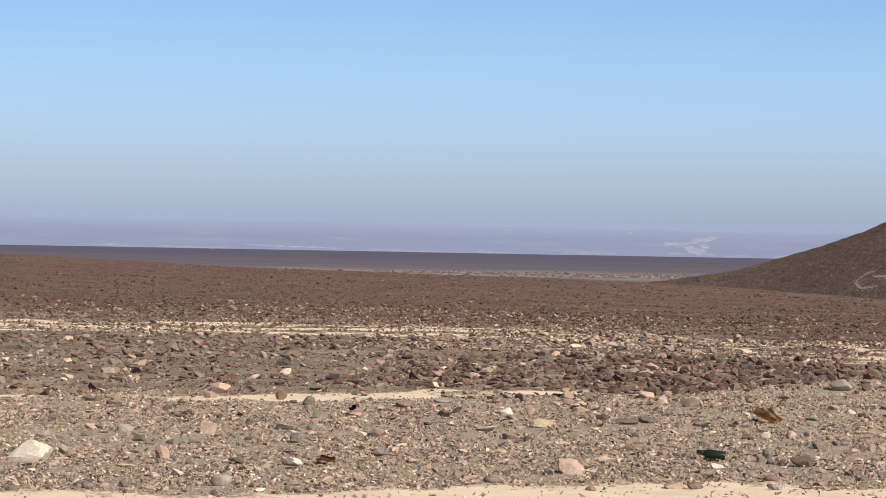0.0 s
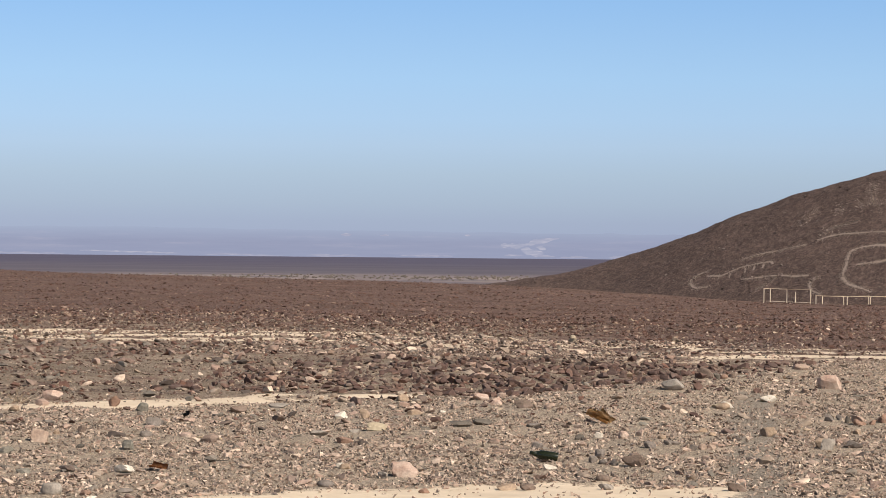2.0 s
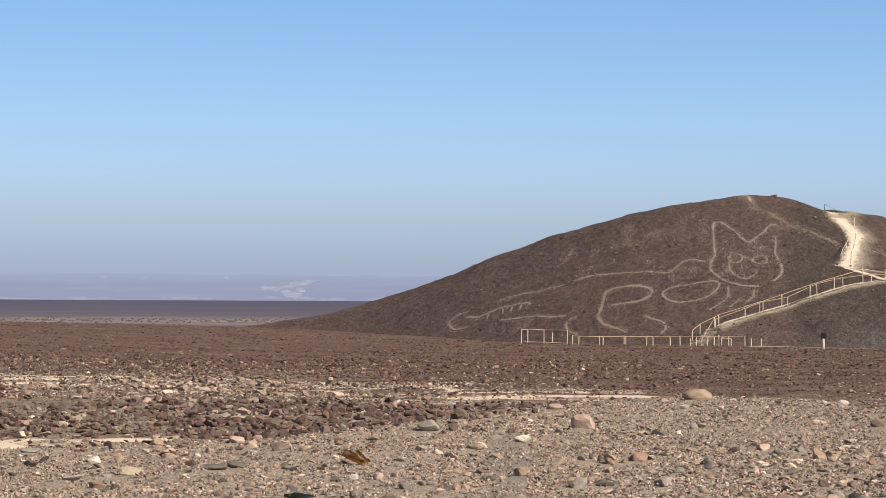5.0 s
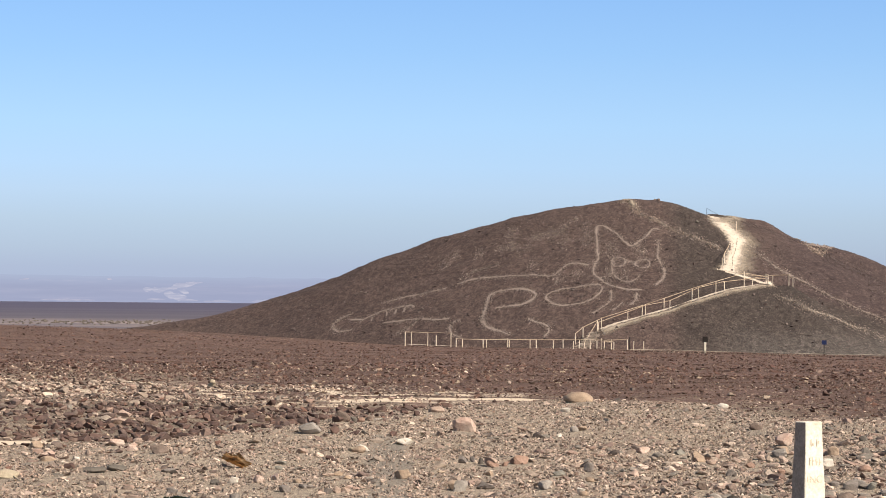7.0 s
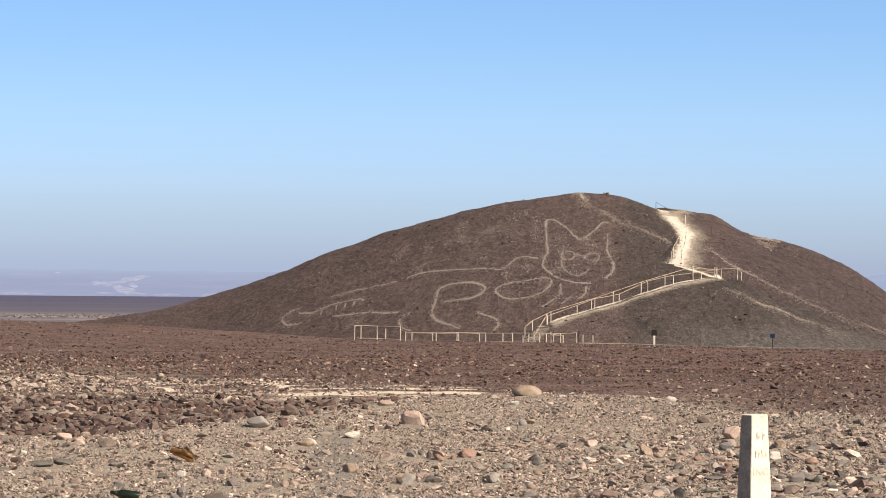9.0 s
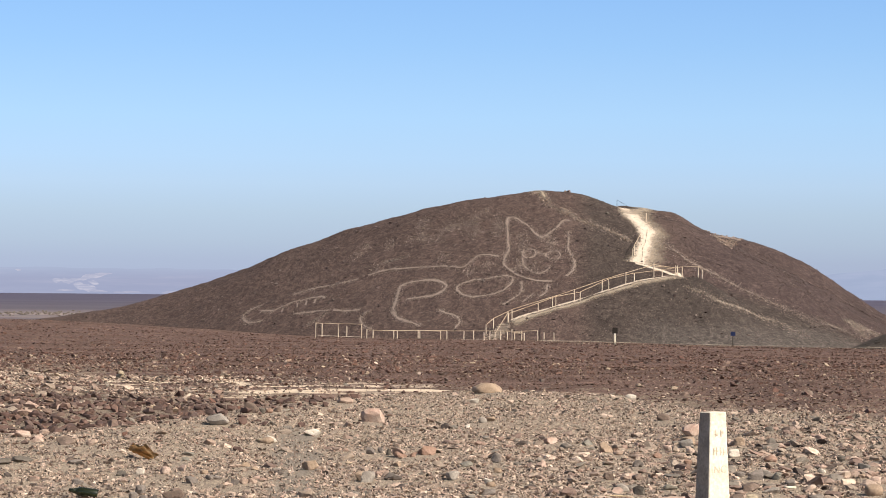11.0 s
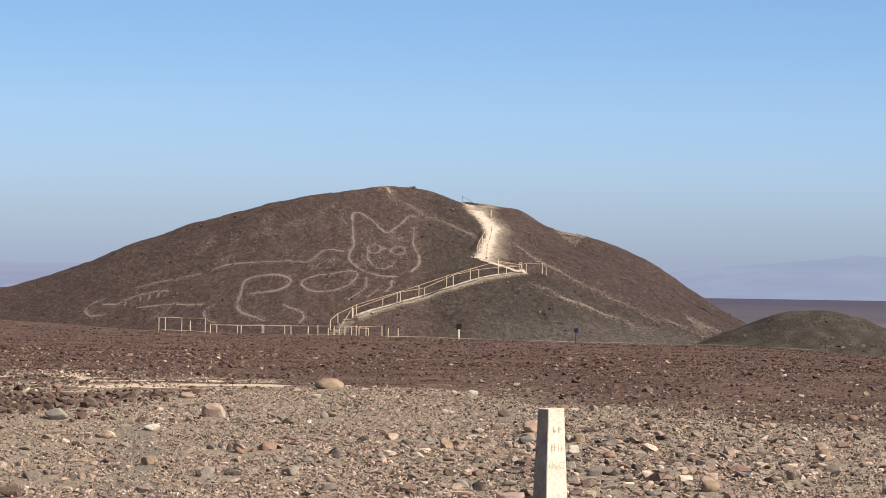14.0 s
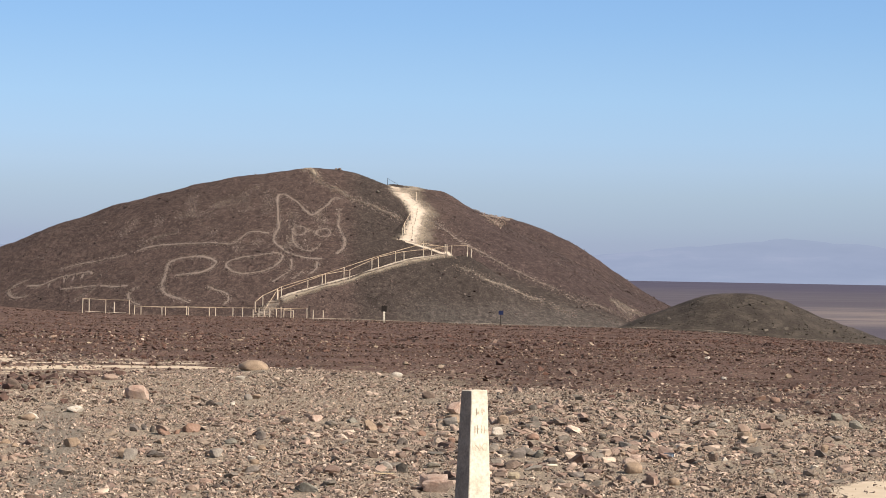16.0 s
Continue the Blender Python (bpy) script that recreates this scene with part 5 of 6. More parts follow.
def beam(a, b, w, h=None, bevel=0.15, taper=1.0):
    """A squared bar from a to b with dulled edges."""
    a, b = Vector(a), Vector(b)
    h = h or w
    bm = bmesh.new()
    bmesh.ops.create_cube(bm, size=1)
    d = b - a
    turn = d.to_track_quat("Z", "Y").to_matrix().to_4x4()
    for v in bm.verts:
        k = taper if v.co.z > 0 else 1.0
        v.co = Vector((v.co.x * w * k, v.co.y * h * k, (v.co.z + 0.5) * d.length))
    bmesh.ops.bevel(bm, geom=bm.edges[:], offset=min(w, h) * bevel, segments=1, affect="EDGES")
    bmesh.ops.transform(bm, matrix=Matrix.Translation(a) @ turn, verts=bm.verts)
    return bm


M_RAIL = plain_material("weathered_cane", [(0.0, (0.49, 0.39, 0.295)), (0.5, (0.62, 0.515, 0.41)), (1.0, (0.74, 0.645, 0.53))], 1.2, 0.8, bump=0.3, distance=0.01)
M_CANE = plain_material("ochre_cane", [(0.0, (0.36, 0.26, 0.17)), (0.5, (0.52, 0.40, 0.285)), (1.0, (0.66, 0.54, 0.41))], 0.8, 0.8, bump=0.3, distance=0.01)
M_WHITE = plain_material("limewashed_concrete", [(0.0, (0.54, 0.46, 0.35)), (0.45, (0.70, 0.63, 0.52)), (1.0, (0.77, 0.71, 0.60))], 7.0, 0.85, bump=0.35, distance=0.004, grain=45)
# Grey for the post's left side, with that side's shade put into its colour.
M_SHADE_SIDE = plain_material("shade_darkened_side", [(0.0, (0.20, 0.17, 0.155)), (0.5, (0.27, 0.235, 0.21)), (1.0, (0.36, 0.315, 0.28))], 9.0, 0.9, bump=0.5, distance=0.004, grain=60)
M_DARKWOOD = plain_material("dark_board", [(0.0, (0.014, 0.011, 0.010)), (1.0, (0.03, 0.023, 0.02))], 3.0, 0.8)
M_BLUE = plain_material("blue_enamel", [(0.0, (0.012, 0.018, 0.06)), (1.0, (0.02, 0.03, 0.09))], 3.0, 0.45)
M_INK = plain_material("worn_lettering", [(0.0, (0.50, 0.41, 0.30)), (1.0, (0.70, 0.61, 0.49))], 20, 0.9)
M_IRON = plain_material("dark_iron", [(0.0, (0.03, 0.028, 0.027)), (1.0, (0.06, 0.05, 0.045))], 6, 0.7, 0.4)


# ---------- boundary post by the road ----------
def boundary_post():
    post = thing("boundary_post", "white limewashed concrete boundary post with faint carved letters", "post", pose(1.075, 13.95, -0.019, 0, 0, 29.5))
    bm = bmesh.new()
    bmesh.ops.create_cube(bm, size=1)
    bmesh.ops.subdivide_edges(bm, edges=[e for e in bm.edges if abs(e.verts[0].co.z - e.verts[1].co.z) > 0.5], cuts=14, use_grid_fill=True)
    for v in bm.verts:
        h = (v.co.z + 0.5)
        w = 0.184 + (0.112 - 0.184) * h
        v.co = Vector((v.co.x * w, v.co.y * w, -0.12 + h * (0.955 + 0.12)))
    sharp = [e for e in bm.edges if len(e.link_faces) == 2 and e.calc_face_angle(0) > 0.7]
    bmesh.ops.bevel(bm, geom=sharp, offset=0.004, segments=1, affect="EDGES")
    for v in bm.verts:
        k = noise.noise(Vector(v.co) * 22)
        k2 = noise.noise(Vector(v.co) * 7 + Vector((3, 1, 9)))
        v.co += Vector((v.co.x, v.co.y, 0)).normalized() * (0.0022 * k + 0.0025 * k2)
        if v.co.z > 0.93:
            v.co.z += 0.009 * k2
    bm.normal_update()
    # Faces turned left take the shade-darkened grey; the rest stay limewash.
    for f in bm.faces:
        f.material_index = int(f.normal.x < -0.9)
    shaft = part("shaft", bm, M_WHITE, post, "white limewashed shaft, left side coloured darker to carry its shade")
    shaft.data.materials.append(M_SHADE_SIDE)
    lean = math.degrees(math.atan((0.184 - 0.112) / 2 / 1.075))
    def on_face(x, z):
        w = 0.184 + (0.112 - 0.184) * (z + 0.12) / 1.075
        return pose(x, -w / 2 - 0.0015, z, 90 - lean, 0, 0)
    curve = bpy.data.curves.new("letters", "FONT")
    curve.body, curve.size, curve.align_x, curve.extrude = "INC", 0.062, "CENTER", 0.001
    tmp = new("letters_source", curve)
    me = bpy.data.meshes.new_from_object(tmp.evaluated_get(bpy.context.evaluated_depsgraph_get()))
    bpy.data.objects.remove(tmp)
    me.materials.append(M_INK)
    text = new("letters", me)
    text.parent = shaft
    text.matrix_basis = on_face(0.0, 0.60)
    tagged(text, "worn carved capital letters")
    def bar(x, z, w, h):
        b = beam((0, 0, 0), (0, h, 0), w, 0.0015, 0.1)
        part("worn_mark", b, M_INK, shaft, "worn illegible carved mark", on_face(x, z))
    for x in (-0.020, 0.018):
        bar(x, 0.81, 0.006, 0.042)
        bar(x + 0.012, 0.822 + 0.3 * x, 0.010, 0.014)
    for x in (-0.032, -0.014, 0.012, 0.034):
        bar(x, 0.70 + 0.1 * abs(x), 0.005, 0.052 - 0.3 * abs(x))
        bar(x + 0.006, 0.72 - 0.2 * x, 0.009, 0.008)
    return post


boundary_post()


# ---------- railings at the foot of the hill and up the ramp ----------
def land(x, y):
    return max(float(ground_z(x, y)), float(hill_z(x, y)) if y > 177 else -99)


def railing(label, posts, rails, group="railings round the hill path", size=0.066, material=M_RAIL):
    """posts: rows of x, y, height; rails: rows of two post indices and the share of the height at which it is fixed."""
    x0, y0, _ = posts[0]
    fence = thing("railing", label, "railing", pose(x0, y0, land(x0, y0)), group)
    base = Vector((x0, y0, land(x0, y0)))
    rg = random.Random(round(x0 * 100))
    tops = []
    for x, y, h in posts:
        g = land(x, y)
        lean = Vector((rg.uniform(-0.02, 0.02), rg.uniform(-0.02, 0.02), h))
        a = Vector((x, y, g)) - base
        tops.append((a, a + lean))
        part("post", beam(a - Vector((0, 0, 0.2)), a + lean, size, size, 0.2, 0.93), material, fence)
    for i, j, k in rails:
        p, q = (tops[n][0].lerp(tops[n][1], k) for n in (i, j))
        sag = Vector((0, -0.5 * size, rg.uniform(-0.02, 0.01)))
        part("rail", beam(p + sag, q + sag, 0.55 * size, 0.55 * size, 0.25), M_CANE if material is M_RAIL else material, fence)
    return fence


railing("cream cane railing round the viewing place", [(-16.4, 176, 1.08), (-16.1, 178, 1.06), (-14.87, 178, 1.06), (-13.03, 177, 1.08)], [(0, 1, 0.98), (1, 2, 0.98), (2, 3, 0.98)])
railing("lone cream cane post before the viewing place", [(-13.95, 174.5, 0.86)], [])
railing("low cream cane railing along the footpath", [(-12.47, 174.5, 0.71), (-10.46, 174.5, 0.66), (-8.66, 174.5, 0.71), (-6.99, 174.5, 0.68), (-5.28, 174.5, 0.71), (-3.36, 174, 0.72), (-1.0, 174, 0.7), (0.17, 174, 0.8)],
        [(i, i + 1, 0.97) for i in range(7)])
railing("low cream cane railing on the hill side of the footpath", [(-12.07, 175.5, 0.66), (-10.3, 176, 0.68), (-8.6, 176, 0.72), (-6.6, 176.2, 0.7), (-4.6, 176.4, 0.72)], [(i, i + 1, 0.97) for i in range(4)])
railing("cream cane posts by the foot of the steps", [(-3.77, 174, 0.6), (-2.07, 174, 0.62), (-1.53, 174, 0.62), (-0.82, 174, 0.58)], [(2, 3, 0.95)])
railing("cream cane posts behind the footpath", [(-1.75, 176.5, 0.8), (-1.02, 176, 0.72), (-2.6, 177.0, 0.7)], [(0, 1, 0.7)])
railing("lone cream cane post beside the footpath", [(0.62, 174, 0.66)], [])
railing("lone cream cane post beside the footpath", [(1.36, 174, 0.66)], [])

RAMP = LINES["ramp"]
drape("ramp", [(x, y + 0.05) for x, y in RAMP], 1.25, M_PATH, "bright trodden ramp climbing the spur", "path", lift=0.1, wander=0.05)
drape("spill", [(x + 0.25, y - 0.55) for x, y in RAMP], 1.35, M_DUST, "pale dust spilled down from the ramp", "path", lift=0.06)
drape("spill", [(-3.6, 178.2), (-3.0, 179.2), (-2.3, 180.3), (-1.8, 181.2)], 2.2, M_SPILL, "pale rubble round the steps", "path", lift=0.1)
drape("landing", [(12.4, 188.8), *LINES["landing"][::-1]], 0.5, M_PATH, "bright trodden landing between ramp and path", "path", lift=0.07, wander=0.08, fade=0.35)
railing("cream cane railing on the outer edge of the ramp", [(-2.05, 180.6, 0.72), (0.2, 181.9, 0.78), (1.54, 182.7, 0.88), (3.44, 183.9, 0.72), (5.7, 185.1, 0.98), (7.75, 186.5, 0.78), (10.0, 187.9, 0.68), (11.6, 188.3, 0.85), (12.88, 188.4, 0.9), (13.26, 189.2, 0.85)],
        [(i, i + 1, 0.97) for i in range(9)])
railing("cream cane railing on the inner edge of the ramp", [(-3.75, 179.7, 0.85), (-3.2, 180.6, 0.85), (-1.8, 181.6, 0.88), (1.3, 183.7, 0.9), (3.0, 184.6, 0.95), (5.2, 185.9, 0.98), (7.1, 187.2, 1.0), (9.4, 188.7, 1.25), (11.32, 189.8, 0.95)],
        [(i, i + 1, 0.97) for i in range(8)])
railing("cream cane railing beside the upper path", [(7.85, 192.7, 0.9), (8.03, 193.7, 0.85), (8.34, 194.85, 0.8), (8.67, 196.1, 0.75)], [(i, i + 1, 0.97) for i in range(3)], size=0.06)
railing("cream cane handrail down the steps", [(-2.1, 180.5, 0.85), (-3.05, 178.4, 0.5)], [(0, 1, 0.97)])
railing("cream cane railing behind the landing", [(9.49, 190.60, 1.1), (11.25, 191.21, 0.75), (11.42, 191.01, 0.85)], [(0, 1, 0.72), (0, 1, 0.45), (1, 2, 0.95)], size=0.06)
railing("lone cream cane post beside the upper path", [(9.27, 200.3, 0.75)], [], size=0.09)
railing("thin dark railing on the saddle", [(6.98, 205.6, 0.65), (8.2, 212.2, 0.08)], [(0, 1, 0.98)], size=0.036, material=M_IRON)

# ---------- steps up to the ramp ----------
M_STEP = plain_material("step_stone", [(0.0, (0.17, 0.135, 0.11)), (1.0, (0.36, 0.295, 0.24))], 2.5, 0.95, bump=0.6, distance=0.04)
steps = thing("stone_steps", "rough pale stone steps leading up to the ramp", "steps", pose(-3.3, 178.6, land(-3.3, 178.6)))
for i in range(8):
    f = i / 7
    x, y = -3.3 + 1.2 * f, 178.6 + 2.2 * f
    z = max(land(x, y), land(-3.3, 178.6) + 1.05 * f) - land(-3.3, 178.6)
    b = beam((x + 3.3 - 0.5, y - 178.6, z - 0.14), (x + 3.3 + 0.5, y - 178.6 - 0.12, z - 0.12), 0.42, 0.28, 0.12)
    for v in b.verts:
        v.co += Vector((noise.noise(v.co * 3), noise.noise(v.co * 4), noise.noise(v.co * 5))) * 0.16
    part("step", b, M_STEP, steps)


# ---------- signs ----------
def marker_post():
    x, y = 5.38, 160.0
    s = thing("marker_post", "white marker post with a dark notice board", "sign", pose(x, y, land(x, y)))
    part("post", beam((0, 0, -0.2), (0, 0, 0.74), 0.135, 0.135, 0.12), M_WHITE, s)
    part("board", beam((0, 0.0, 0.742), (0, 0.0, 1.12), 0.36, 0.05, 0.1), M_DARKWOOD, s, "dark brown notice board")


def blue_sign():
    x, y = 14.3, 171.9
    s = thing("blue_sign", "small blue sign on a dark thin pole", "sign", pose(x, y, land(x, y)))
    part("pole", beam((0, 0, -0.2), (0, 0, 0.85), 0.06, 0.06, 0.2), M_IRON, s)
    part("plate", beam((0, -0.05, 0.78), (0, -0.05, 1.08), 0.34, 0.025, 0.1), M_BLUE, s, "blue enamel sign plate")


def dark_pole():
    x, y = 0.33, 171.5
    s = thing("dark_pole", "thin dark iron pole beside the footpath", "pole", pose(x, y, land(x, y)))
    part("shaft", beam((0, 0, -0.2), (0, 0, 0.95), 0.06, 0.06, 0.2), M_IRON, s)


marker_post()
blue_sign()
dark_pole()

# ---------- stones that stand out ----------
STONE_COLOURS = {"pale": [(0, (0.47, 0.41, 0.34)), (1, (0.64, 0.58, 0.50))], "tan": [(0, (0.26, 0.185, 0.13)), (1, (0.355, 0.265, 0.19))], "pink": [(0, (0.34, 0.215, 0.165)), (1, (0.50, 0.40, 0.33))],
                 "slate": [(0, (0.125, 0.104, 0.090)), (1, (0.234, 0.199, 0.174))], "dark": [(0, (0.09, 0.078, 0.066)), (1, (0.165, 0.14, 0.115))], "brown": [(0, (0.13, 0.095, 0.075)), (1, (0.21, 0.155, 0.125))],
                 "grey": [(0, (0.22, 0.19, 0.16)), (1, (0.34, 0.30, 0.26))], "orange": [(0, (0.285, 0.195, 0.148)), (1, (0.405, 0.31, 0.245))], "yellow": [(0, (0.34, 0.275, 0.19)), (1, (0.45, 0.375, 0.27))],
                 "rust": [(0, (0.21, 0.125, 0.09)), (1, (0.31, 0.205, 0.155))], "green": [(0, (0.151, 0.139, 0.115)), (1, (0.244, 0.223, 0.185))]}
COLOUR_WORDS = {"pale": "cream-white", "tan": "sandy tan", "pink": "pinkish", "slate": "slate-grey", "dark": "dark grey-brown", "brown": "dull brown", "grey": "warm grey", "orange": "orange-brown",
                "yellow": "yellowish", "rust": "rust-brown", "green": "greenish grey"}
SHAPE_WORDS = {"angular": "angular broken stone", "round": "smooth rounded stone", "flat": "flat slab of stone"}
M_STONE = {k: plain_material("stone_" + k, rows, 9.0, 0.85, bump=0.5, distance=0.008, grain=60) for k, rows in STONE_COLOURS.items()}


def single_stone(name, x, y, w, h, colour, shape, seed):
    rg = np.random.default_rng(seed)
    v, f = ICO[3 if w > 0.13 else 2]
    if shape == "round":
        n = rg.normal(size=(8, 3))
        cut = rg.uniform(0.66, 0.9, 8)
    else:
        axes = np.array([(1, 0, 0), (-1, 0, 0), (0, 1, 0), (0, -1, 0), (0, 0, 1), (0, 0, -1)], float)
        n = np.vstack([axes + rg.normal(0, 0.42, (6, 3)), rg.normal(size=(5, 3))])
        cut = np.r_[rg.uniform(0.36, 0.56, 6), rg.uniform(0.42, 0.66, 5)]
    n /= np.linalg.norm(n, axis=1, keepdims=True)
    d = v @ n.T
    r = np.minimum((cut / np.maximum(d, 1e-3)).min(1), 0.95)
    p = v * r[:, None]
    p *= 1 + (0.03 if shape == "round" else 0.02) * np.array([noise.noise(Vector(q) * 3.1 + Vector((seed, 0, 0))) for q in v])[:, None]
    p = (p - p.min(0)) / (p.max(0) - p.min(0)) - (0.5, 0.5, 0)
    p = p * (w, w * rg.uniform(0.6, 0.85), h * 1.02) - (0, 0, h * 0.24)
    me = mesh_of(name, p, f, shape != "round")
    me.materials.append(M_STONE[colour])
    ob = new("stone" if shape != "flat" else "stone_slab", me)
    size = "large" if w > 0.2 else ("fist-sized" if w > 0.12 else "small")
    tagged(ob, size + " " + COLOUR_WORDS[colour] + " " + SHAPE_WORDS[shape] + " on stony ground", "stone", "stones by the road")
    ob.matrix_basis = pose(x, y + 0.3 * w, land(x, y + 0.3 * w), *((0, 0) if shape == "round" else rg.normal(0, 7, 2)), rg.uniform(-25, 25))
    return ob


for k, (name, x, y, w, h, colour, shape) in enumerate(STONES):
    if name == "cairn_top":
        x, y = -7.89, 44.9
        top = single_stone(name, x, y, w * 1.1, h * 0.95, colour, "flat", 500 + k)
        top.location.z += 0.085
    else:
        single_stone(name, x, y, w, h, colour, shape, 500 + k)
CREST = [(2.75, 205.9, 0.42, 0.3, "brown"), (2.5, 206.0, 0.26, 0.2, "brown"), (6.03, 200.74, 0.35, 0.28, "dark")]
CREST += [(15.2 + 0.27 * i, 212.2 + 0.5 * math.sin(i * 2.1), 0.22 + 0.09 * math.sin(i * 1.7), 0.13 + 0.05 * math.sin(i * 2.9), ("grey", "tan", "brown", "grey")[i * 7 % 4]) for i in range(13)]
for k, (x, y, w, h, c) in enumerate(CREST):
    ob = single_stone("rock", x, y, w, h, c, "angular", 700 + k)
    tagged(ob, COLOUR_WORDS[c] + " broken rock standing on the hill's crest", "rock", "rocks on the crest")


# ---------- litter ----------
def lathe(rows, segments=20):
    """A bottle-like solid turned about x from rows of x, radius."""
    bm = bmesh.new()
    rings = [[bm.verts.new((x, r * math.cos(2 * math.pi * i / segments), r * math.sin(2 * math.pi * i / segments))) for i in range(segments)] for x, r in rows]
    for a, b in zip(rings, rings[1:]):
        for i in range(segments):
            bm.faces.new((a[i], a[(i + 1) % segments], b[(i + 1) % segments], b[i])).smooth = True
    bm.faces.new(rings[0])
    bm.faces.new(rings[-1][::-1])
    bmesh.ops.recalc_face_normals(bm, faces=bm.faces)
    return bm


def green_bottle():
    m, n, l, bsdf = nodes_of("green_glass")
    bsdf.inputs["Base Color"].default_value = (0.016, 0.021, 0.007, 1)
    bsdf.inputs["Roughness"].default_value = 0.18
    bsdf.inputs["Transmission Weight"].default_value = 0.35
    bottle = thing("glass_bottle", "dark green glass bottle lying on the gravel", "bottle", pose(-3.46, 18.2, float(ground_z(-3.46, 18.2)) + 0.042, 0, 9, 8))
    part("body", lathe([(0.112, 0.020), (0.112, 0.034), (0.105, 0.037), (0.0, 0.037), (-0.03, 0.034), (-0.055, 0.022)]), m, bottle)
    part("neck", lathe([(-0.052, 0.024), (-0.085, 0.015), (-0.112, 0.013), (-0.113, 0.009)]), m, bottle)


def curled_sheet(name, x, y, w, d, lift, seed, colours, label, turn=(20, 8, -25)):
    """A dry curled scrap, thin but solid, wavy and torn along its edge."""
    bm = bmesh.new()
    nx, ny = 16, 8
    grid = []
    for j in range(ny):
        row = []
        for i in range(nx):
            u, v = i / (nx - 1) - 0.5, j / (ny - 1) - 0.5
            k = 1 + 0.25 * noise.noise(Vector((u * 5 + seed, v * 4, 1)))
            row.append(bm.verts.new((u * w * k, v * d * k, lift * (0.15 + 3.2 * v * v + 0.5 * u + 0.35 * noise.noise(Vector((u * 3, v * 3, seed)))))))
        grid.append(row)
    for a, b in zip(grid, grid[1:]):
        for i in range(nx - 1):
            bm.faces.new((a[i], a[i + 1], b[i + 1], b[i])).smooth = True
    bmesh.ops.solidify(bm, geom=bm.faces[:], thickness=0.004)
    me = bpy.data.meshes.new(name)
    bm.to_mesh(me)
    bm.free()
    me.materials.append(plain_material(name + "_skin", colours, 12, 0.8, bump=0.4))
    ob = new(name, me)
    ob.matrix_basis = pose(x, y, land(x, y) + 0.01 + 0.3 * w * math.sin(radians(turn[1])), *turn)
    return tagged(ob, label, "litter")


green_bottle()
curled_sheet("dry_husk", -3.76, 22.3, 0.14, 0.045, 0.11, 3, [(0, (0.36, 0.22, 0.10)), (1, (0.66, 0.48, 0.29))], "curled orange-brown dry husk lying against stones", (35, 38, -8))
curled_sheet("dry_husk", -3.64, 22.22, 0.15, 0.06, 0.08, 11, [(0, (0.36, 0.22, 0.10)), (1, (0.66, 0.48, 0.29))], "torn yellowish dry husk leaning on a stone", (40, 50, 5))
curled_sheet("dry_husk", -3.70, 22.25, 0.2, 0.022, 0.05, 15, [(0, (0.42, 0.28, 0.14)), (1, (0.70, 0.54, 0.35))], "narrow pale strip of dry husk standing among stones", (30, 42, -4))
curled_sheet("dry_husk", -3.68, 22.15, 0.17, 0.03, 0.06, 21, [(0, (0.30, 0.17, 0.07)), (1, (0.55, 0.36, 0.18))], "frayed brown strip of dry husk among stones", (52, 30, 12))
curled_sheet("dry_husk", -6.03, 16.5, 0.17, 0.06, 0.035, 8, [(0, (0.20, 0.085, 0.035)), (1, (0.40, 0.19, 0.08))], "curled rusty-brown dry scrap on the gravel")
curled_sheet("plastic_scrap", -7.69, 21.9, 0.06, 0.045, 0.05, 5, [(0, (0.012, 0.012, 0.013)), (1, (0.03, 0.03, 0.03))], "small torn black plastic scrap")
curled_sheet("plastic_scrap", 3.30, 20.8, 0.09, 0.06, 0.03, 6, [(0, (0.25, 0.32, 0.42)), (1, (0.62, 0.66, 0.70))], "small torn blue-white plastic scrap")
curled_sheet("plastic_scrap", -9.0, 16.4, 0.1, 0.07, 0.06, 7, [(0, (0.02, 0.07, 0.05)), (1, (0.03, 0.11, 0.08))], "small dark green plastic scrap behind a pale stone")


def dry_stick(x, y, length, turn, thick, colours, label):
    bm = lathe([(length * t, thick * (1 - 0.5 * abs(t))) for t in (-0.5, -0.25, 0, 0.25, 0.5)], 7)
    for v in bm.verts:
        v.co.y += 0.04 * length * math.sin(v.co.x / length * 5)
    me = bpy.data.meshes.new("stick")
    bm.to_mesh(me)
    bm.free()
    me.materials.append(plain_material("dry_stem", colours, 15, 0.85))
    ob = new("stick", me)
    ob.matrix_basis = pose(x, y, land(x, y) + thick + 0.012, 0, 2, turn)
    tagged(ob, label, "stick")


STRAW = [(0, (0.42, 0.31, 0.18)), (1, (0.62, 0.50, 0.33))]
dry_stick(2.17, 19.9, 0.1, 8, 0.014, [(0, (0.6, 0.52, 0.4)), (1, (0.74, 0.68, 0.55))], "short cream-coloured stick end on the gravel")
dry_stick(0.71, 19.1, 0.22, 4, 0.006, STRAW, "thin dry straw-coloured stem on the gravel")
dry_stick(-6.55, 19.2, 0.24, -6, 0.006, STRAW, "thin dry straw-coloured stem on the gravel")
dry_stick(-7.2, 15.5, 0.16, 5, 0.006, STRAW, "thin dry straw-coloured stem on the gravel")
dry_stick(-5.8, 17.2, 0.2, 3, 0.005, [(0, (0.06, 0.055, 0.05)), (1, (0.12, 0.1, 0.085))], "thin dark twig lying on the gravel")


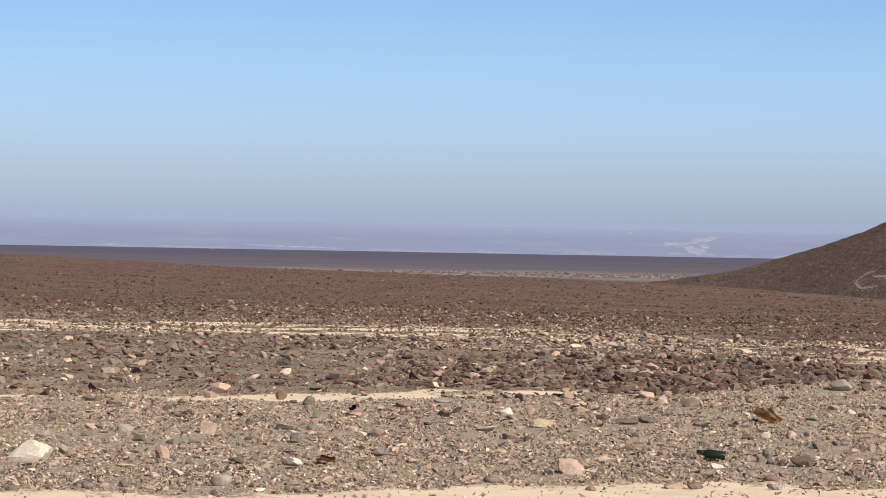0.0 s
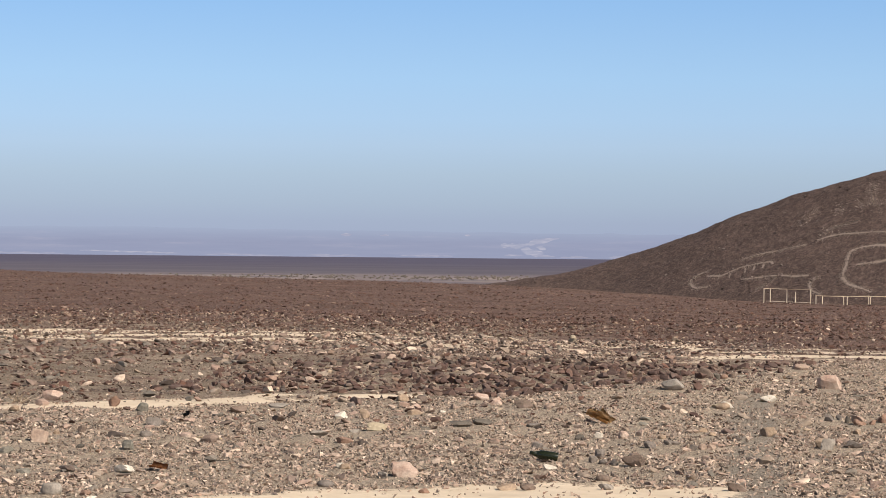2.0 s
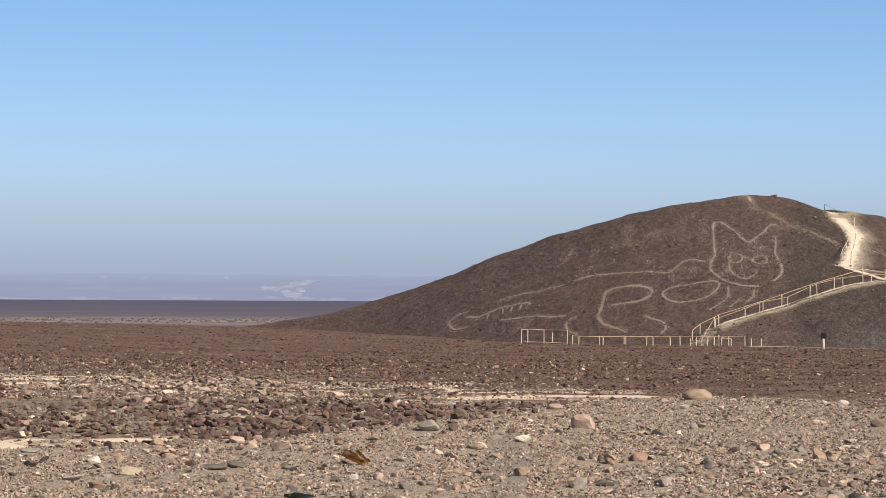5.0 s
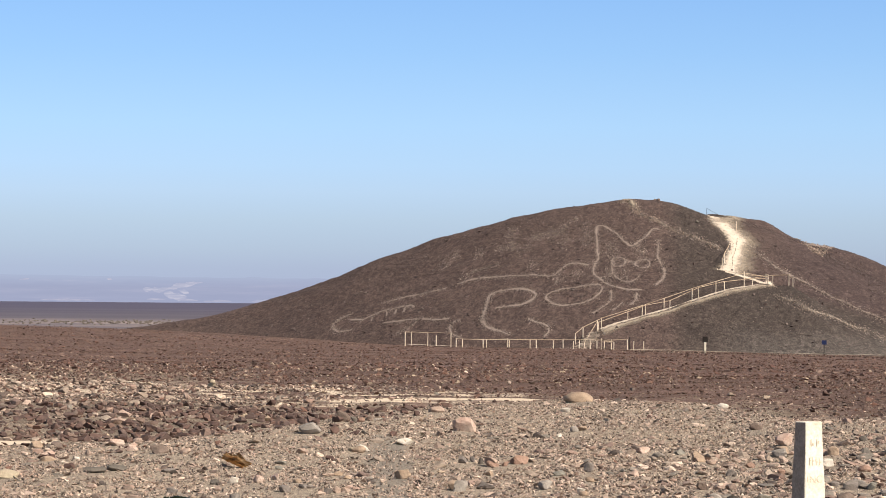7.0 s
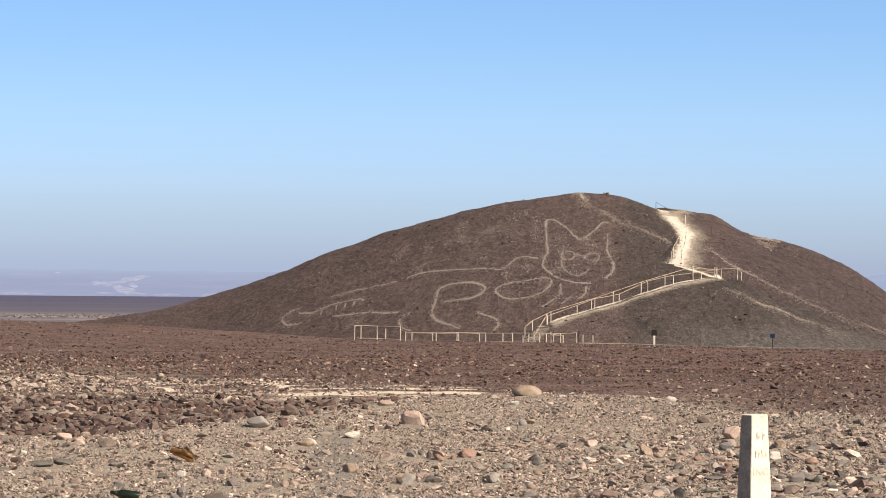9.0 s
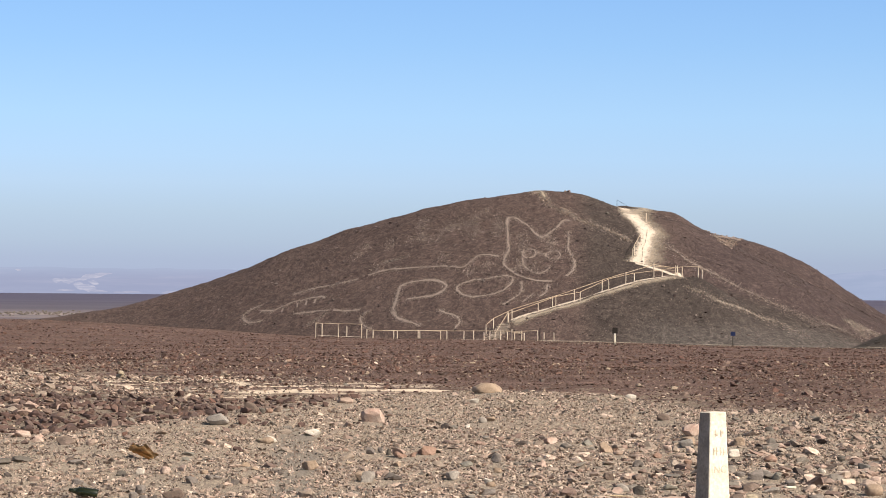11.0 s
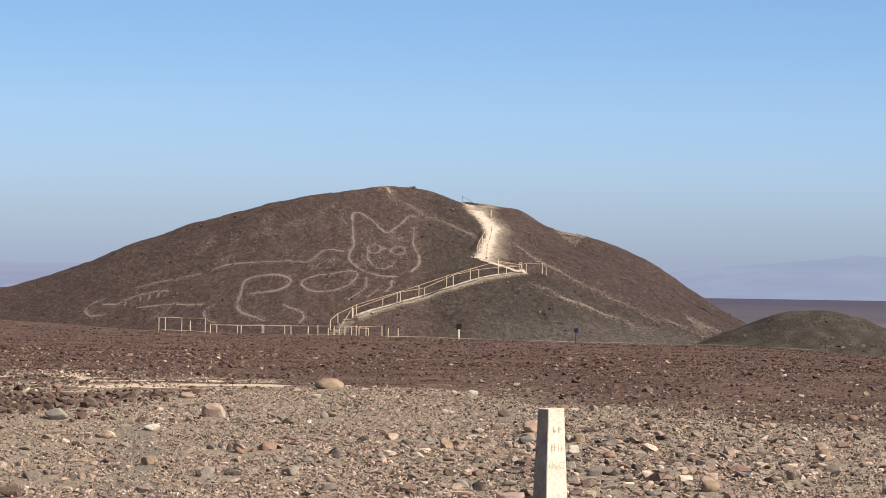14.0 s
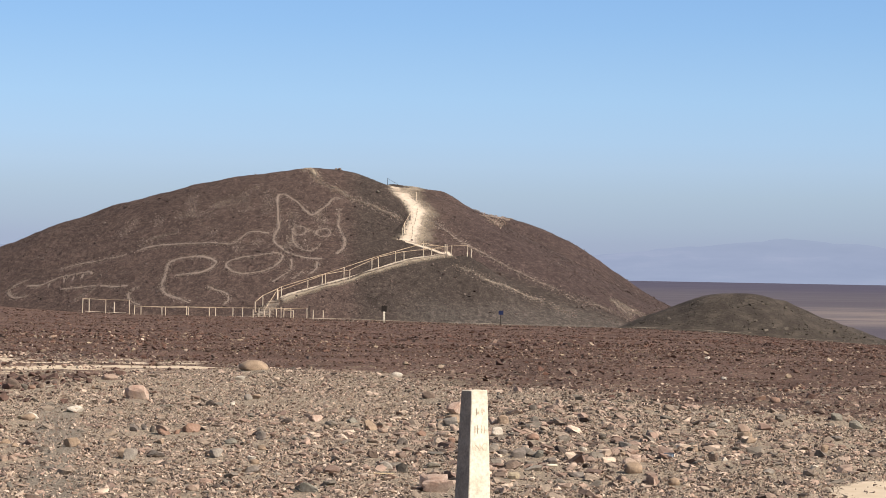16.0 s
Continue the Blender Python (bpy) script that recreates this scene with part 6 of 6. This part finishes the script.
def dry_tuft(x, y):
    """A dead desert plant: bare forked twigs from one root."""
    plant = thing("dry_plant", "dead leafless tuft of pale brown twigs", "plant", pose(x, y, land(x, y)))
    rg = random.Random(9)
    bark = plain_material("dead_twig", [(0, (0.16, 0.12, 0.085)), (1, (0.36, 0.28, 0.20))], 12, 0.9)
    for i in range(26):
        a, up, ln = rg.uniform(0, 6.28), rg.uniform(0.25, 1.4), rg.uniform(0.09, 0.22)
        p = Vector((rg.gauss(0, 0.03), rg.gauss(0, 0.03), 0))
        q = p + Vector((math.cos(a) * math.cos(up), math.sin(a) * math.cos(up), math.sin(up))) * ln
        bm = beam(p - Vector((0, 0, 0.01)), q, 0.009, 0.009, 0.2, 0.4)
        part("twig", bm, bark, plant)
    part("twig", beam((0.06, 0, 0.01), (0.26, -0.02, 0.13), 0.008, 0.008, 0.2, 0.4), M_RAIL, plant, "long pale bent twig")


dry_tuft(-10.25, 23.7)

# ---------- cobbles of the verge, one by one ----------
M_COBBLE = stone_material("verge_cobble", NEAR_STONES, 16, "object")


def verge_cobbles(count):
    rg = np.random.default_rng(303)
    meshes = []
    for s, tri in rock_shapes(14, 2, 304, (0.32, 0.7)):
        me = mesh_of("cobble", s, tri, True)
        me.materials.append(M_COBBLE)
        meshes.append(me)
    made = 0
    place = sector(-28.5, 15, 14.6, 33)
    xs, ys = place(rg, 6000)
    xs[:260], ys[:260] = rg.normal(2.2, 1.6, 260), rg.normal(22.5, 2.6, 260)
    ok = rg.random(6000) < near_only(xs, ys)
    for x, y in zip(xs[ok], ys[ok]):
        if made >= count:
            break
        if min((x - s[1]) ** 2 + (y - s[2] - 0.1) ** 2 for s in STONES) < 0.05 or (abs(x - 1.08) < 0.3 and abs(y - 13.9) < 0.4):
            continue
        s = 0.035 + 0.05 * rg.random() ** 2.0
        ob = new("cobble", meshes[rg.integers(0, 14)])
        ob.parent = ground
        ob.matrix_basis = pose(x, y, float(ground_z(x, y)) + 0.28 * s, rg.normal(0, 12), rg.normal(0, 12), rg.uniform(0, 360)) @ Matrix.Diagonal((s, s, s, 1))
        made += 1


verge_cobbles(300)
